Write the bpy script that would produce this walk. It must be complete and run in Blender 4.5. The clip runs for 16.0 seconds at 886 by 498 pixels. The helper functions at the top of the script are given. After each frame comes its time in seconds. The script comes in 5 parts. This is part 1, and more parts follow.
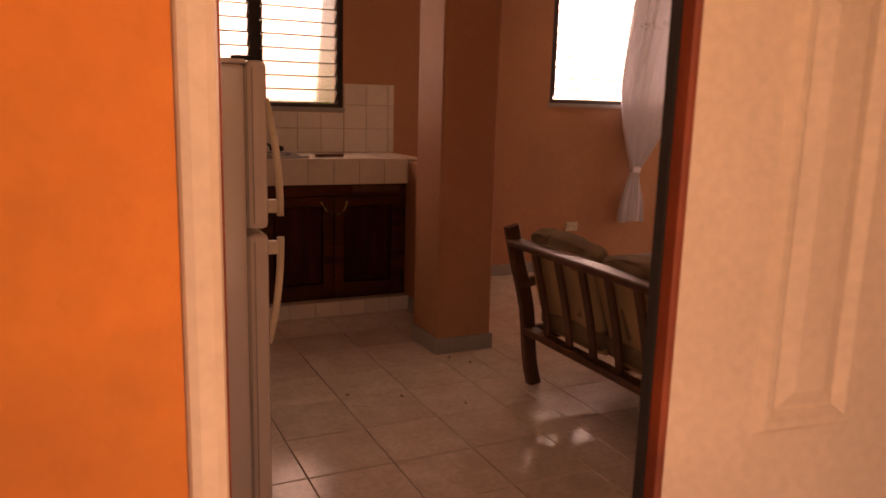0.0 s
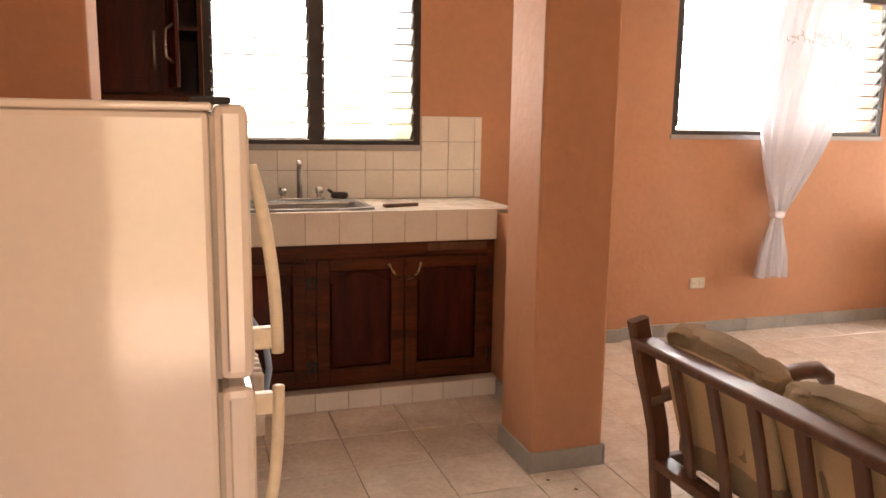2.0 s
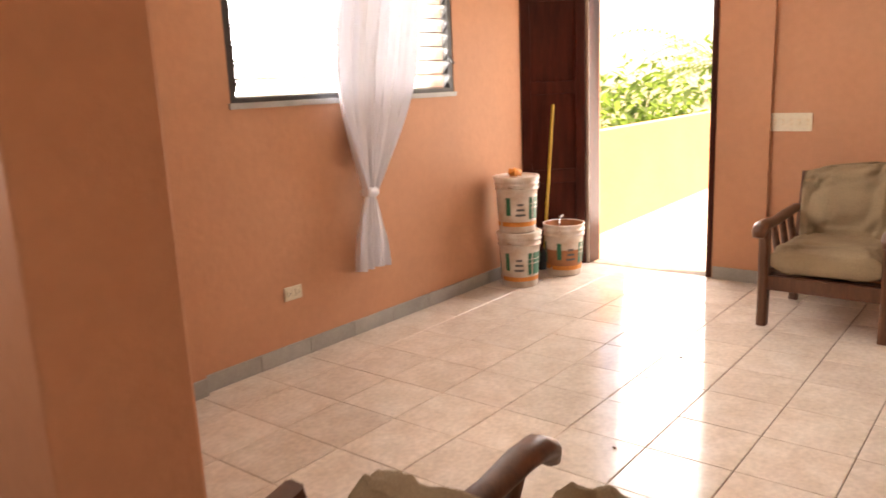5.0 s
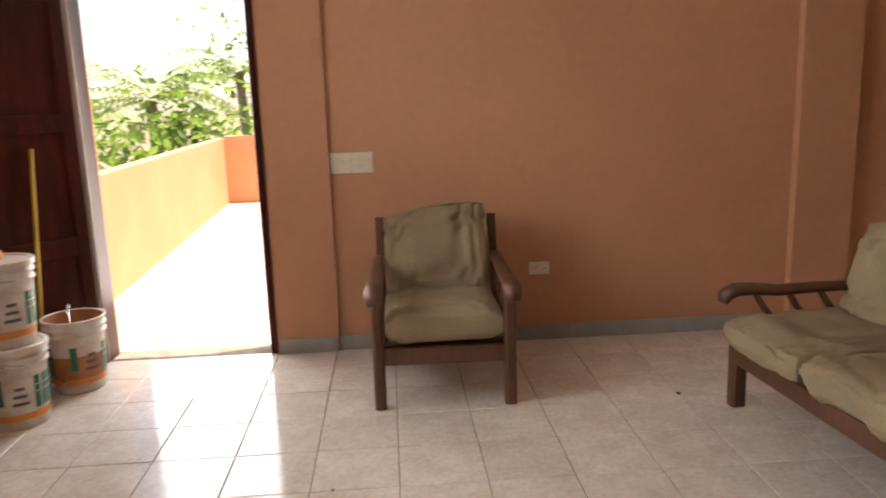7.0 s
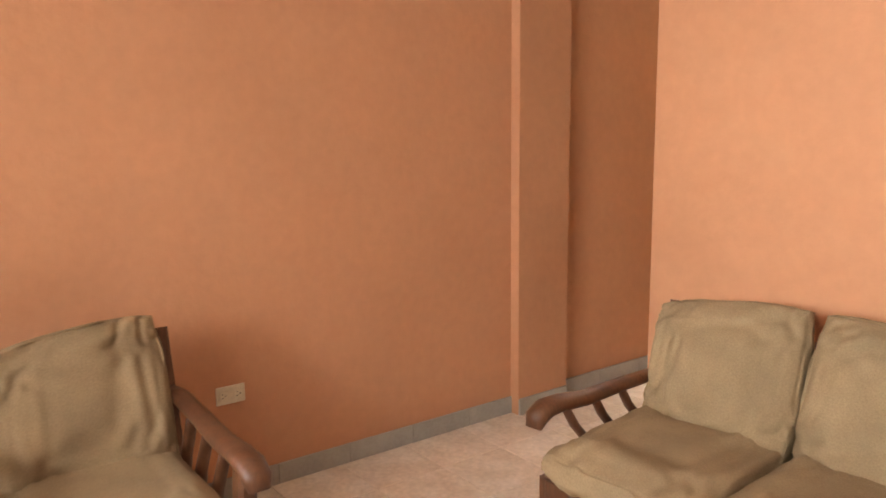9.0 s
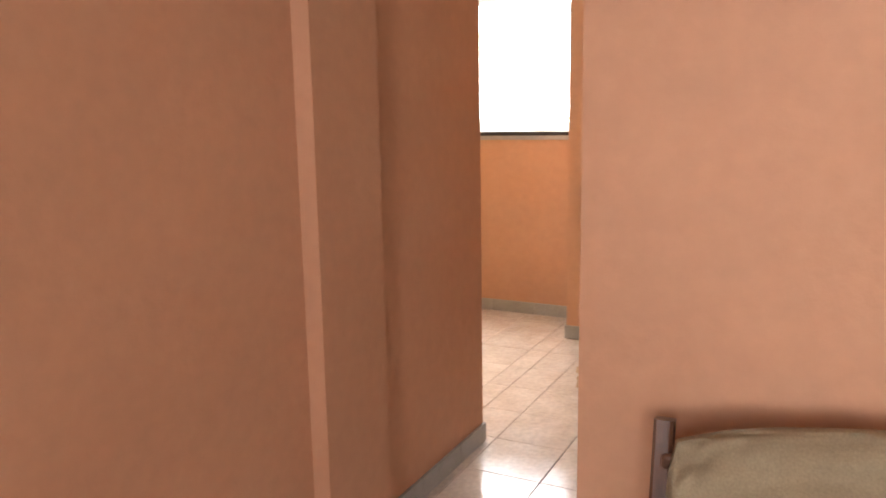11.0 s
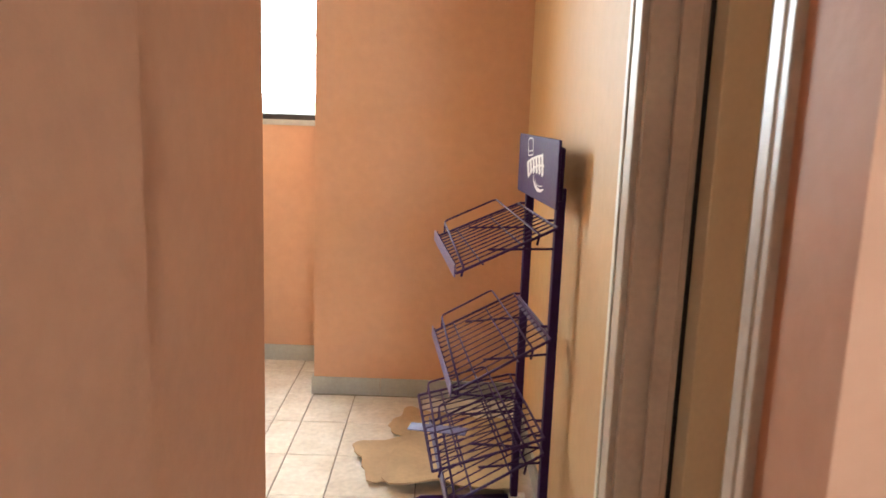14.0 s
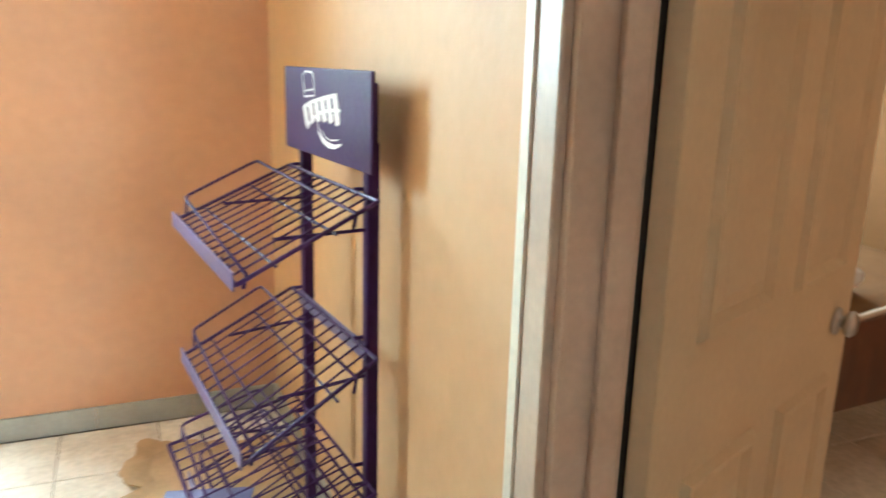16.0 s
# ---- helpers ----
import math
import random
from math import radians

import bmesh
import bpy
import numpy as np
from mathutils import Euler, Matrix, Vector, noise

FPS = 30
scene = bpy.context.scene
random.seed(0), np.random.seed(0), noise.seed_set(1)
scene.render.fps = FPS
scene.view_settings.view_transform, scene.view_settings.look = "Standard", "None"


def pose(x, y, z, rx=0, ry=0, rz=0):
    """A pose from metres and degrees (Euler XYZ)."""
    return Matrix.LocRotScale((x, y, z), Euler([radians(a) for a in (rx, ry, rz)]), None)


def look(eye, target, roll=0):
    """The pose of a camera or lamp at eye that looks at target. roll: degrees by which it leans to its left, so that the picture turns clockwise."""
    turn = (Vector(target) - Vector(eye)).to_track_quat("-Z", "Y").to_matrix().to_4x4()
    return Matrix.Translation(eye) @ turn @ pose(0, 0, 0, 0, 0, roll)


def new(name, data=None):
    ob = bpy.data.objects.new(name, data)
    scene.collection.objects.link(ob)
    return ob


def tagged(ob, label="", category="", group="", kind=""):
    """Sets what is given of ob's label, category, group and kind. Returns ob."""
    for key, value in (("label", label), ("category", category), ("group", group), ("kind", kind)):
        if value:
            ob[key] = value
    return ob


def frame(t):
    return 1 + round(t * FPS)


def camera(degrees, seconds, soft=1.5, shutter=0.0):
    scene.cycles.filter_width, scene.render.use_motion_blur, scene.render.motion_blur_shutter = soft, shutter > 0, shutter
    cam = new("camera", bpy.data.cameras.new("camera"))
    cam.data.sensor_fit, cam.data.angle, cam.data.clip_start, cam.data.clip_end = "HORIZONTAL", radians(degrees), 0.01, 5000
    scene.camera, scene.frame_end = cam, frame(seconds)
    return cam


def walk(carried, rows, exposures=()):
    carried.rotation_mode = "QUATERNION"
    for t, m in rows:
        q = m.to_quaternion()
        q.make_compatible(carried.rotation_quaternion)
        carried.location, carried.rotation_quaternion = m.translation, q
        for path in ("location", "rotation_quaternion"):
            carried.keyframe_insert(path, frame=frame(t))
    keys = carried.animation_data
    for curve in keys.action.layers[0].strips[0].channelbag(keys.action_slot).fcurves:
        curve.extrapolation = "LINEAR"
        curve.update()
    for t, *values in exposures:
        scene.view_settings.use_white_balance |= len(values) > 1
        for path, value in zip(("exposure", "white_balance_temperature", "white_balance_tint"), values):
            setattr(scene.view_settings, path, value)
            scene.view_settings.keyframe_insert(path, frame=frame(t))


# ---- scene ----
cam = camera(60.2, 16.0, soft=1.6, shutter=0.3)
PATH = [
    (0, (-0.128, -0.097, 1.292), (0.719, 1.676, 0.92), 1.6),
    (0.5, (0.01, 0.207, 1.344), (0.747, 2.025, 0.952), 1.9),
    (1, (0.129, 0.451, 1.359), (0.771, 2.307, 0.979), 1.3),
    (1.5, (0.199, 0.654, 1.378), (0.839, 2.518, 1.037), 0.9),
    (2, (0.267, 0.774, 1.373), (0.887, 2.648, 1.048), 0.9),
    (2.5, (0.321, 0.858, 1.375), (0.929, 2.733, 1.036), 1.1),
    (3, (0.367, 0.93, 1.374), (0.939, 2.811, 1.008), 0.9),
    (3.5, (0.453, 1.079, 1.345), (1.031, 2.951, 0.941), 0.3),
    (4, (0.523, 1.394, 1.351), (1.483, 3.1, 0.941), 0.2),
    (4.2, (0.592, 1.48, 1.357), (1.709, 3.088, 0.949), -0.5),
    (6.3, (1.553, 2.83, 1.374), (3.44, 3.313, 0.959), -2.0),
    (6.5, (1.637, 2.906, 1.394), (3.563, 3.225, 0.985), -1.8),
    (7, (1.882, 3.04, 1.386), (3.841, 2.911, 0.995), -1.9),
    (7.5, (2.172, 3.193, 1.393), (4.092, 2.782, 1.014), -0.6),
    (8, (2.548, 3.242, 1.432), (4.392, 2.549, 1.091), 0.9),
    (8.5, (2.927, 3.295, 1.427), (4.616, 2.268, 1.125), 0.8),
    (8.7, (3.072, 3.29, 1.434), (4.717, 2.194, 1.127), 0.2),
    (11, (4.739, 2.474, 1.435), (5.637, 0.721, 1.09), -1.0),
    (11.5, (4.994, 2.32, 1.488), (5.632, 0.449, 1.184), 0.4),
    (12, (5.115, 2.257, 1.41), (5.645, 0.341, 1.194), 1.9),
    (12.5, (5.212, 2.114, 1.372), (5.644, 0.176, 1.137), 2.6),
    (13, (5.345, 1.844, 1.351), (5.681, -0.108, 1.072), 3.4),
    (13.5, (5.501, 1.591, 1.332), (5.633, -0.376, 0.996), 3.1),
    (14, (5.637, 1.349, 1.367), (5.627, -0.618, 1.005), 2.0),
    (14.5, (5.668, 1.148, 1.373), (5.656, -0.821, 1.019), 1.4),
    (15, (5.666, 0.99, 1.386), (5.666, -0.981, 1.046), 1.8),
    (15.5, (5.676, 0.855, 1.339), (5.461, -1.089, 0.919), 1.7),
    (16, (5.75, 0.649, 1.313), (4.992, -1.139, 0.839), 1.6),
]
walk(cam, [(t, look(eye, target, roll)) for t, eye, target, roll in PATH],
     exposures=((0, 0.28, 17500, 66), (0.5, 0.95, 15500, 60), (1.0, 2.05, 10400, 34), (1.6, 2.35, 9000, 24), (3.5, 2.4, 9000, 24), (4.2, 2.6, 8900, 23), (6.3, 1.10, 9000, 24),
                (7.0, 1.42, 7600, 15), (7.5, 1.45, 7400, 14), (8.0, 1.9, 9200, 24), (8.5, 2.42, 9200, 22), (11, 2.05, 7400, 20), (11.5, 2.15, 6900, 16), (12, 2.3, 6000, 4), (13, 2.38, 6000, 3), (13.5, 2.2, 6700, 11), (14, 2.45, 6300, 4), (14.5, 2.7, 5700, -7), (15.2, 2.7, 5600, -10), (15.5, 2.72, 5500, -12), (16, 3.05, 5300, -14)))

# ---- world and light ----
world = bpy.data.worlds.new("sky")
scene.world = world
world.use_nodes = True
wn = world.node_tree
sky = wn.nodes.new("ShaderNodeTexSky")
sky.sky_type, sky.sun_disc = "NISHITA", False
sky.sun_elevation, sky.sun_rotation = radians(78), radians(162)
wn.nodes["Background"].inputs[1].default_value = 0.15
wn.links.new(sky.outputs[0], wn.nodes["Background"].inputs[0])


def window_light(name, eye, target, sx, sy, watts, color=(1.0, 0.97, 0.93), spread=180):
    data = bpy.data.lights.new(name, "AREA")
    data.shape, data.size, data.size_y, data.energy, data.color = "RECTANGLE", sx, sy, watts, color
    data.spread = radians(spread)
    new(name, data).matrix_world = look(eye, target)


sun = bpy.data.lights.new("sun", "SUN")
sun.energy, sun.angle, sun.color = 5.0, radians(0.6), (1.0, 0.95, 0.87)
new("sun", sun).matrix_world = look((0.9, -2.4, 12.6), (0.2, 0, 0))
window_light("daylight_kitchen", (0.9, 5.14, 1.75), (0.9, 3.0, 1.2), 1.0, 0.95, 6.6, (0.95, 0.97, 1.0))
window_light("daylight_living", (4.0, 5.22, 1.78), (4.05, 1.0, 1.55), 1.6, 0.9, 23.5, (0.74, 0.87, 1.0), 115)
window_light("daylight_hall", (6.8, -2.95, 1.8), (6.7, -1.0, 0.7), 1.0, 0.9, 20, (0.86, 0.94, 1.0))
window_light("daylight_balcony", (6.5, 4.15, 1.15), (4.0, 3.4, 0.6), 0.8, 1.9, 13, (0.86, 0.93, 1.0))
window_light("daylight_entry", (0.22, 0.25, 1.2), (0.5, 3.0, 1.0), 0.5, 1.8, 1.5, (1.0, 0.86, 0.74))
window_light("daylight_bedroom", (3.5, -2.88, 1.5), (3.9, -1.0, 0.5), 1.1, 0.9, 14)

# ---- materials ----
def material(name, color, rough=0.6, metal=0.0, tone=0.12, scale=3.0, fine=0.06, fine_scale=60.0, bump=0.15, bump_scale=90.0,
             second=None, spec=0.5, transmission=0.0, coat=0.0, rough_var=0.1, island=0.0, piece=0.0):
    """A surface with colour variation at two scales, uneven gloss and fine relief."""
    m = bpy.data.materials.new(name)
    m.use_nodes = True
    n, k = m.node_tree.nodes, m.node_tree.links
    b = n["Principled BSDF"]
    tc = n.new("ShaderNodeTexCoord")
    big, small, rel = (n.new("ShaderNodeTexNoise") for _ in range(3))
    for node, s in ((big, scale), (small, fine_scale), (rel, bump_scale)):
        node.inputs["Scale"].default_value = s
        node.inputs["Detail"].default_value = 5
        k.new(tc.outputs["Object"], node.inputs["Vector"])
    ramp = n.new("ShaderNodeValToRGB")
    dark = second or tuple(c * (1 - 2.2 * tone) for c in color)
    ramp.color_ramp.elements[0].position, ramp.color_ramp.elements[1].position = 0.35, 0.68
    ramp.color_ramp.elements[0].color = (*dark, 1)
    ramp.color_ramp.elements[1].color = (*color, 1)
    k.new(big.outputs["Fac"], ramp.inputs["Fac"])
    hsv = n.new("ShaderNodeHueSaturation")
    k.new(ramp.outputs["Color"], hsv.inputs["Color"])
    mr = n.new("ShaderNodeMapRange")
    mr.inputs["From Min"].default_value, mr.inputs["From Max"].default_value = 0.3, 0.7
    mr.inputs["To Min"].default_value, mr.inputs["To Max"].default_value = 1 - fine, 1 + fine
    k.new(small.outputs["Fac"], mr.inputs["Value"])
    value = mr.outputs["Result"]
    if piece:
        info = n.new("ShaderNodeObjectInfo")
        pm = n.new("ShaderNodeMapRange")
        pm.inputs["To Min"].default_value, pm.inputs["To Max"].default_value = 1 - piece, 1 + piece
        k.new(info.outputs["Random"], pm.inputs["Value"])
        mul = n.new("ShaderNodeMath")
        mul.operation = "MULTIPLY"
        k.new(value, mul.inputs[0])
        k.new(pm.outputs["Result"], mul.inputs[1])
        value = mul.outputs[0]
        off = n.new("ShaderNodeVectorMath")
        off.operation = "ADD"
        com = n.new("ShaderNodeCombineXYZ")
        sc = n.new("ShaderNodeMath")
        sc.operation = "MULTIPLY"
        sc.inputs[1].default_value = 37.0
        k.new(info.outputs["Random"], sc.inputs[0])
        k.new(sc.outputs[0], com.inputs[0])
        k.new(sc.outputs[0], com.inputs[2])
        k.new(tc.outputs["Object"], off.inputs[0])
        k.new(com.outputs[0], off.inputs[1])
        for node in (big, small, rel):
            k.new(off.outputs[0], node.inputs["Vector"])
    k.new(value, hsv.inputs["Value"])
    k.new(hsv.outputs["Color"], b.inputs["Base Color"])
    rm = n.new("ShaderNodeMapRange")
    rm.inputs["To Min"].default_value, rm.inputs["To Max"].default_value = max(0.02, rough - rough_var), min(1, rough + rough_var)
    k.new(big.outputs["Fac"], rm.inputs["Value"])
    k.new(rm.outputs["Result"], b.inputs["Roughness"])
    b.inputs["Metallic"].default_value = metal
    b.inputs["Specular IOR Level"].default_value = spec
    b.inputs["Transmission Weight"].default_value = transmission
    b.inputs["Coat Weight"].default_value = coat
    if bump:
        bp = n.new("ShaderNodeBump")
        bp.inputs["Strength"].default_value = bump
        bp.inputs["Distance"].default_value = 0.01
        k.new(rel.outputs["Fac"], bp.inputs["Height"])
        k.new(bp.outputs["Normal"], b.inputs["Normal"])
    return m


def stretch(m, x, y, z):
    """Stretches a material's grain along its object's axes, as in wood."""
    n, k = m.node_tree.nodes, m.node_tree.links
    mp = n.new("ShaderNodeMapping")
    mp.inputs["Scale"].default_value = (x, y, z)
    tc = next(q for q in n if q.type == "TEX_COORD")
    k.new(tc.outputs["Object"], mp.inputs["Vector"])
    for q in n:
        if q.type == "TEX_NOISE":
            k.new(mp.outputs["Vector"], q.inputs["Vector"])
    return m


def sheer(name, color, density, rough=0.8):
    """Thin see-through cloth: part cloth that lets light through, part open weave."""
    m = bpy.data.materials.new(name)
    m.use_nodes = True
    n, k = m.node_tree.nodes, m.node_tree.links
    out = next(q for q in n if q.type == "OUTPUT_MATERIAL")
    n.remove(n["Principled BSDF"])
    d, tl, tp, m1, m2 = (n.new(q) for q in ("ShaderNodeBsdfDiffuse", "ShaderNodeBsdfTranslucent", "ShaderNodeBsdfTransparent", "ShaderNodeMixShader", "ShaderNodeMixShader"))
    for q in (d, tl):
        q.inputs["Color"].default_value = (*color, 1)
    noi = n.new("ShaderNodeTexNoise")
    noi.inputs["Scale"].default_value = 40
    mr = n.new("ShaderNodeMapRange")
    mr.inputs["To Min"].default_value, mr.inputs["To Max"].default_value = density - 0.008, density + 0.008
    k.new(noi.outputs["Fac"], mr.inputs["Value"])
    m1.inputs[0].default_value = 0.025
    k.new(d.outputs[0], m1.inputs[1])
    k.new(tl.outputs[0], m1.inputs[2])
    k.new(mr.outputs["Result"], m2.inputs[0])
    k.new(tp.outputs[0], m2.inputs[1])
    k.new(m1.outputs[0], m2.inputs[2])
    k.new(m2.outputs[0], out.inputs["Surface"])
    return m


PAINT = material("orange_wall_paint", (0.56, 0.28, 0.163), 0.62, spec=0.22, tone=0.04, scale=1.6, fine=0.035, fine_scale=22, bump=0.22, bump_scale=26)
# redder and more saturated than the orange of the rooms
OUTPAINT = material("outside_orange_paint", (0.88, 0.25, 0.05), 0.6, tone=0.10, scale=5, fine=0.05, fine_scale=30, bump=0.5, bump_scale=28)
HALLPAINT = material("yellow_orange_wall_paint", (0.58, 0.37, 0.19), 0.6, tone=0.04, scale=1.6, fine=0.035, fine_scale=22, bump=0.2, bump_scale=26)
HALLWALL = material("pale_orange_wall_paint", (0.58, 0.325, 0.20), 0.62, spec=0.25, tone=0.05, scale=1.6, fine=0.035, fine_scale=22, bump=0.2, bump_scale=26)
# an even brown, darker than the walls of the other rooms
BEDWALL = material("brown_bedroom_wall", (0.19, 0.092, 0.034), 0.75, tone=0.08, scale=2, bump=0.15, spec=0.2)
CEIL = material("ceiling_paint", (0.8, 0.77, 0.72), 0.8, tone=0.04, scale=2)
TILE = material("floor_tile", (0.74, 0.67, 0.59), 0.12, tone=0.07, scale=7, fine=0.10, fine_scale=45, bump=0.03, bump_scale=30, second=(0.64, 0.55, 0.46), piece=0.05, rough_var=0.06)
GROUT = material("floor_grout", (0.25, 0.19, 0.14), 0.9, tone=0.2, scale=12)
SKIRT = material("grey_skirting_tile", (0.38, 0.37, 0.34), 0.35, tone=0.08, scale=6, piece=0.06)
WTILE = material("white_wall_tile", (0.80, 0.75, 0.66), 0.16, tone=0.04, scale=5, fine=0.03, bump=0.02, piece=0.04)
WGROUT = material("tile_joint", (0.50, 0.43, 0.35), 0.9)
DARKWOOD = stretch(material("dark_cabinet_wood", (0.070, 0.012, 0.006), 0.42, tone=0.25, scale=3, fine=0.2, fine_scale=18, bump=0.08, coat=0.0, spec=0.18), 6, 6, 0.8)
DARKWOOD_X = stretch(material("dark_cabinet_wood_across", (0.115, 0.032, 0.012), 0.42, tone=0.25, scale=3, fine=0.2, fine_scale=18, bump=0.08, coat=0.0, spec=0.18), 0.8, 6, 6)
WOOD = stretch(material("brown_furniture_wood", (0.14, 0.055, 0.026), 0.42, tone=0.2, scale=4, fine=0.16, fine_scale=20, bump=0.05, coat=0.05), 5, 5, 1.2)
CLOTH = material("beige_velour", (0.33, 0.245, 0.152), 0.90, tone=0.12, scale=5, fine=0.10, fine_scale=180, bump=0.35, bump_scale=420, spec=0.2)
CREAM = material("cream_backing_cloth", (0.62, 0.45, 0.27), 0.9, tone=0.08, scale=5, fine=0.06, fine_scale=160, bump=0.2, bump_scale=300, spec=0.2)
FRIDGE = material("white_fridge_enamel", (0.74, 0.64, 0.54), 0.10, tone=0.02, scale=2, fine=0.015, bump=0.45, bump_scale=4, coat=0.35)
HANDLE = material("yellowed_plastic", (0.74, 0.62, 0.44), 0.35, tone=0.06, scale=5)
BLACK = material("black_rubber", (0.02, 0.018, 0.016), 0.7)
METAL = material("brushed_steel", (0.55, 0.54, 0.52), 0.30, metal=1.0, tone=0.08, scale=8, bump=0.03)
CHROME = material("chrome", (0.75, 0.73, 0.70), 0.12, metal=1.0, tone=0.05, bump=0)
STEEL = material("dull_sink_steel", (0.30, 0.295, 0.285), 0.34, metal=1.0, tone=0.1, scale=8, bump=0.03)
BRASS = material("worn_brass", (0.55, 0.42, 0.24), 0.28, metal=1.0, tone=0.15, scale=20, bump=0.05)
FRAME = material("dark_window_frame", (0.035, 0.028, 0.026), 0.5, tone=0.2, scale=10)
GLASS = material("frosted_louvre_glass", (0.92, 0.94, 0.93), 0.22, tone=0.01, bump=0.02, transmission=0.9, spec=0.4)
SHEER = sheer("sheer_white_curtain", (0.80, 0.80, 0.86), 0.988)
LACE = sheer("curtain_embroidery", (0.55, 0.50, 0.44), 0.85)
DOORPAINT = material("cream_door_paint", (0.62, 0.52, 0.34), 0.62, tone=0.05, scale=3, fine=0.03, bump=0.06, bump_scale=40)
OUTDOOR = material("white_door_paint", (0.76, 0.60, 0.44), 0.45, tone=0.06, scale=3, bump=0.08)
TRIM = material("pale_door_trim", (0.58, 0.48, 0.38), 0.45, tone=0.08, scale=4, bump=0.08)
EDGE = material("cream_trim_edge", (0.80, 0.77, 0.66), 0.5, tone=0.08, scale=6)
RED = material("red_brown_frame", (0.36, 0.07, 0.03), 0.5, tone=0.2, scale=8)
IVORY = material("ivory_plastic", (0.72, 0.66, 0.52), 0.35, tone=0.04, scale=10)
PURPLE = material("purple_powder_coat", (0.040, 0.009, 0.085), 0.5, tone=0.1, scale=12, spec=0.2)
PALEPURPLE = material("pale_purple_strip", (0.12, 0.10, 0.25), 0.4, tone=0.1, scale=10)
WHITE = material("white_print", (0.82, 0.80, 0.80), 0.5, tone=0.03)
CARD = material("brown_cardboard", (0.47, 0.31, 0.17), 0.85, tone=0.10, scale=7, fine=0.06, bump=0.1)
PAIL = material("white_bucket_plastic", (0.74, 0.70, 0.64), 0.4, tone=0.08, scale=9, second=(0.55, 0.42, 0.32))
GREEN = material("green_print", (0.015, 0.16, 0.085), 0.45, tone=0.08)
ORANGE = material("orange_print", (0.75, 0.27, 0.05), 0.5, tone=0.08)
GREYPRINT = material("grey_print", (0.12, 0.12, 0.12), 0.5)
YELLOW = material("yellow_broom_stick", (0.62, 0.42, 0.06), 0.5, tone=0.1)
RUST = material("terracotta_paint_residue", (0.50, 0.20, 0.09), 0.7, tone=0.15, scale=9)
PARAPET = material("balcony_paint", (0.78, 0.36, 0.17), 0.7, tone=0.05, scale=2, bump=0.15, bump_scale=40)
CONCRETE = material("balcony_floor", (0.62, 0.52, 0.42), 0.35, tone=0.08, scale=4)
GROUND = material("earth_and_grass", (0.16, 0.17, 0.07), 0.95, tone=0.2, scale=0.6, second=(0.22, 0.17, 0.10))
def leafy(name, color):
    """A leaf that lets part of the daylight through."""
    m = material(name, color, 0.5, tone=0.3, scale=1.5)
    n, k = m.node_tree.nodes, m.node_tree.links
    tl, mix = n.new("ShaderNodeBsdfTranslucent"), n.new("ShaderNodeMixShader")
    out = next(q for q in n if q.type == "OUTPUT_MATERIAL")
    hs = next(q for q in n if q.type == "HUE_SAT")
    k.new(hs.outputs["Color"], tl.inputs["Color"])
    mix.inputs[0].default_value = 0.75
    k.new(n["Principled BSDF"].outputs[0], mix.inputs[1])
    k.new(tl.outputs[0], mix.inputs[2])
    k.new(mix.outputs[0], out.inputs["Surface"])
    return m


LEAF = leafy("broad_leaf", (0.26, 0.40, 0.07))
PALM = leafy("palm_frond", (0.27, 0.38, 0.08))
DEAD = material("dry_frond", (0.36, 0.22, 0.10), 0.8, tone=0.2, scale=3)
BARK = material("bark", (0.28, 0.22, 0.16), 0.9, tone=0.2, scale=8, bump=0.5, bump_scale=20)
PLASTER = material("pale_neighbour_wall", (0.66, 0.60, 0.52), 0.8, tone=0.06, scale=1)
ROOF = material("roof_sheet", (0.30, 0.20, 0.15), 0.6, tone=0.15, scale=2)
BEDCLOTH = material("white_bed_linen", (0.76, 0.74, 0.72), 0.9, tone=0.04, scale=5, bump=0.2, bump_scale=40)


# ---- mesh helpers ----
def mesh_object(name, bm, mat, smooth=False):
    me = bpy.data.meshes.new(name)
    bm.normal_update()
    bm.to_mesh(me)
    bm.free()
    me.materials.append(mat)
    if smooth:
        me.shade_smooth()
    return new(name, me)


def part(name, bm, mat, parent, label="", smooth=False):
    ob = mesh_object(name, bm, mat, smooth)
    ob.parent = parent
    if label:
        ob["label"] = label
    return ob


def thing(name, label, category, m=None, group="", kind=""):
    ob = new(name)
    ob.empty_display_size = 0.05
    if m is not None:
        ob.matrix_world = m
    return tagged(ob, label, category, group, kind)


def box(bm, x0, x1, y0, y1, z0, z1, bevel=0.0, m=None):
    made = bmesh.ops.create_cube(bm, size=1, matrix=Matrix.Translation(((x0 + x1) / 2, (y0 + y1) / 2, (z0 + z1) / 2)) @ Matrix.Diagonal((x1 - x0, y1 - y0, z1 - z0, 1)))
    v = made["verts"]
    if bevel:
        e = list({e for q in v for e in q.link_edges})
        made = bmesh.ops.bevel(bm, geom=e, offset=bevel, segments=2, affect="EDGES", profile=0.5)
        v = list({q for f in made["faces"] for q in f.verts} | {q for q in v if q.is_valid})
    if m is not None:
        bmesh.ops.transform(bm, matrix=m, verts=v)
    return bm


def boxes(*items, bevel=0.0):
    bm = bmesh.new()
    for it in items:
        box(bm, *it, bevel=bevel)
    return bm


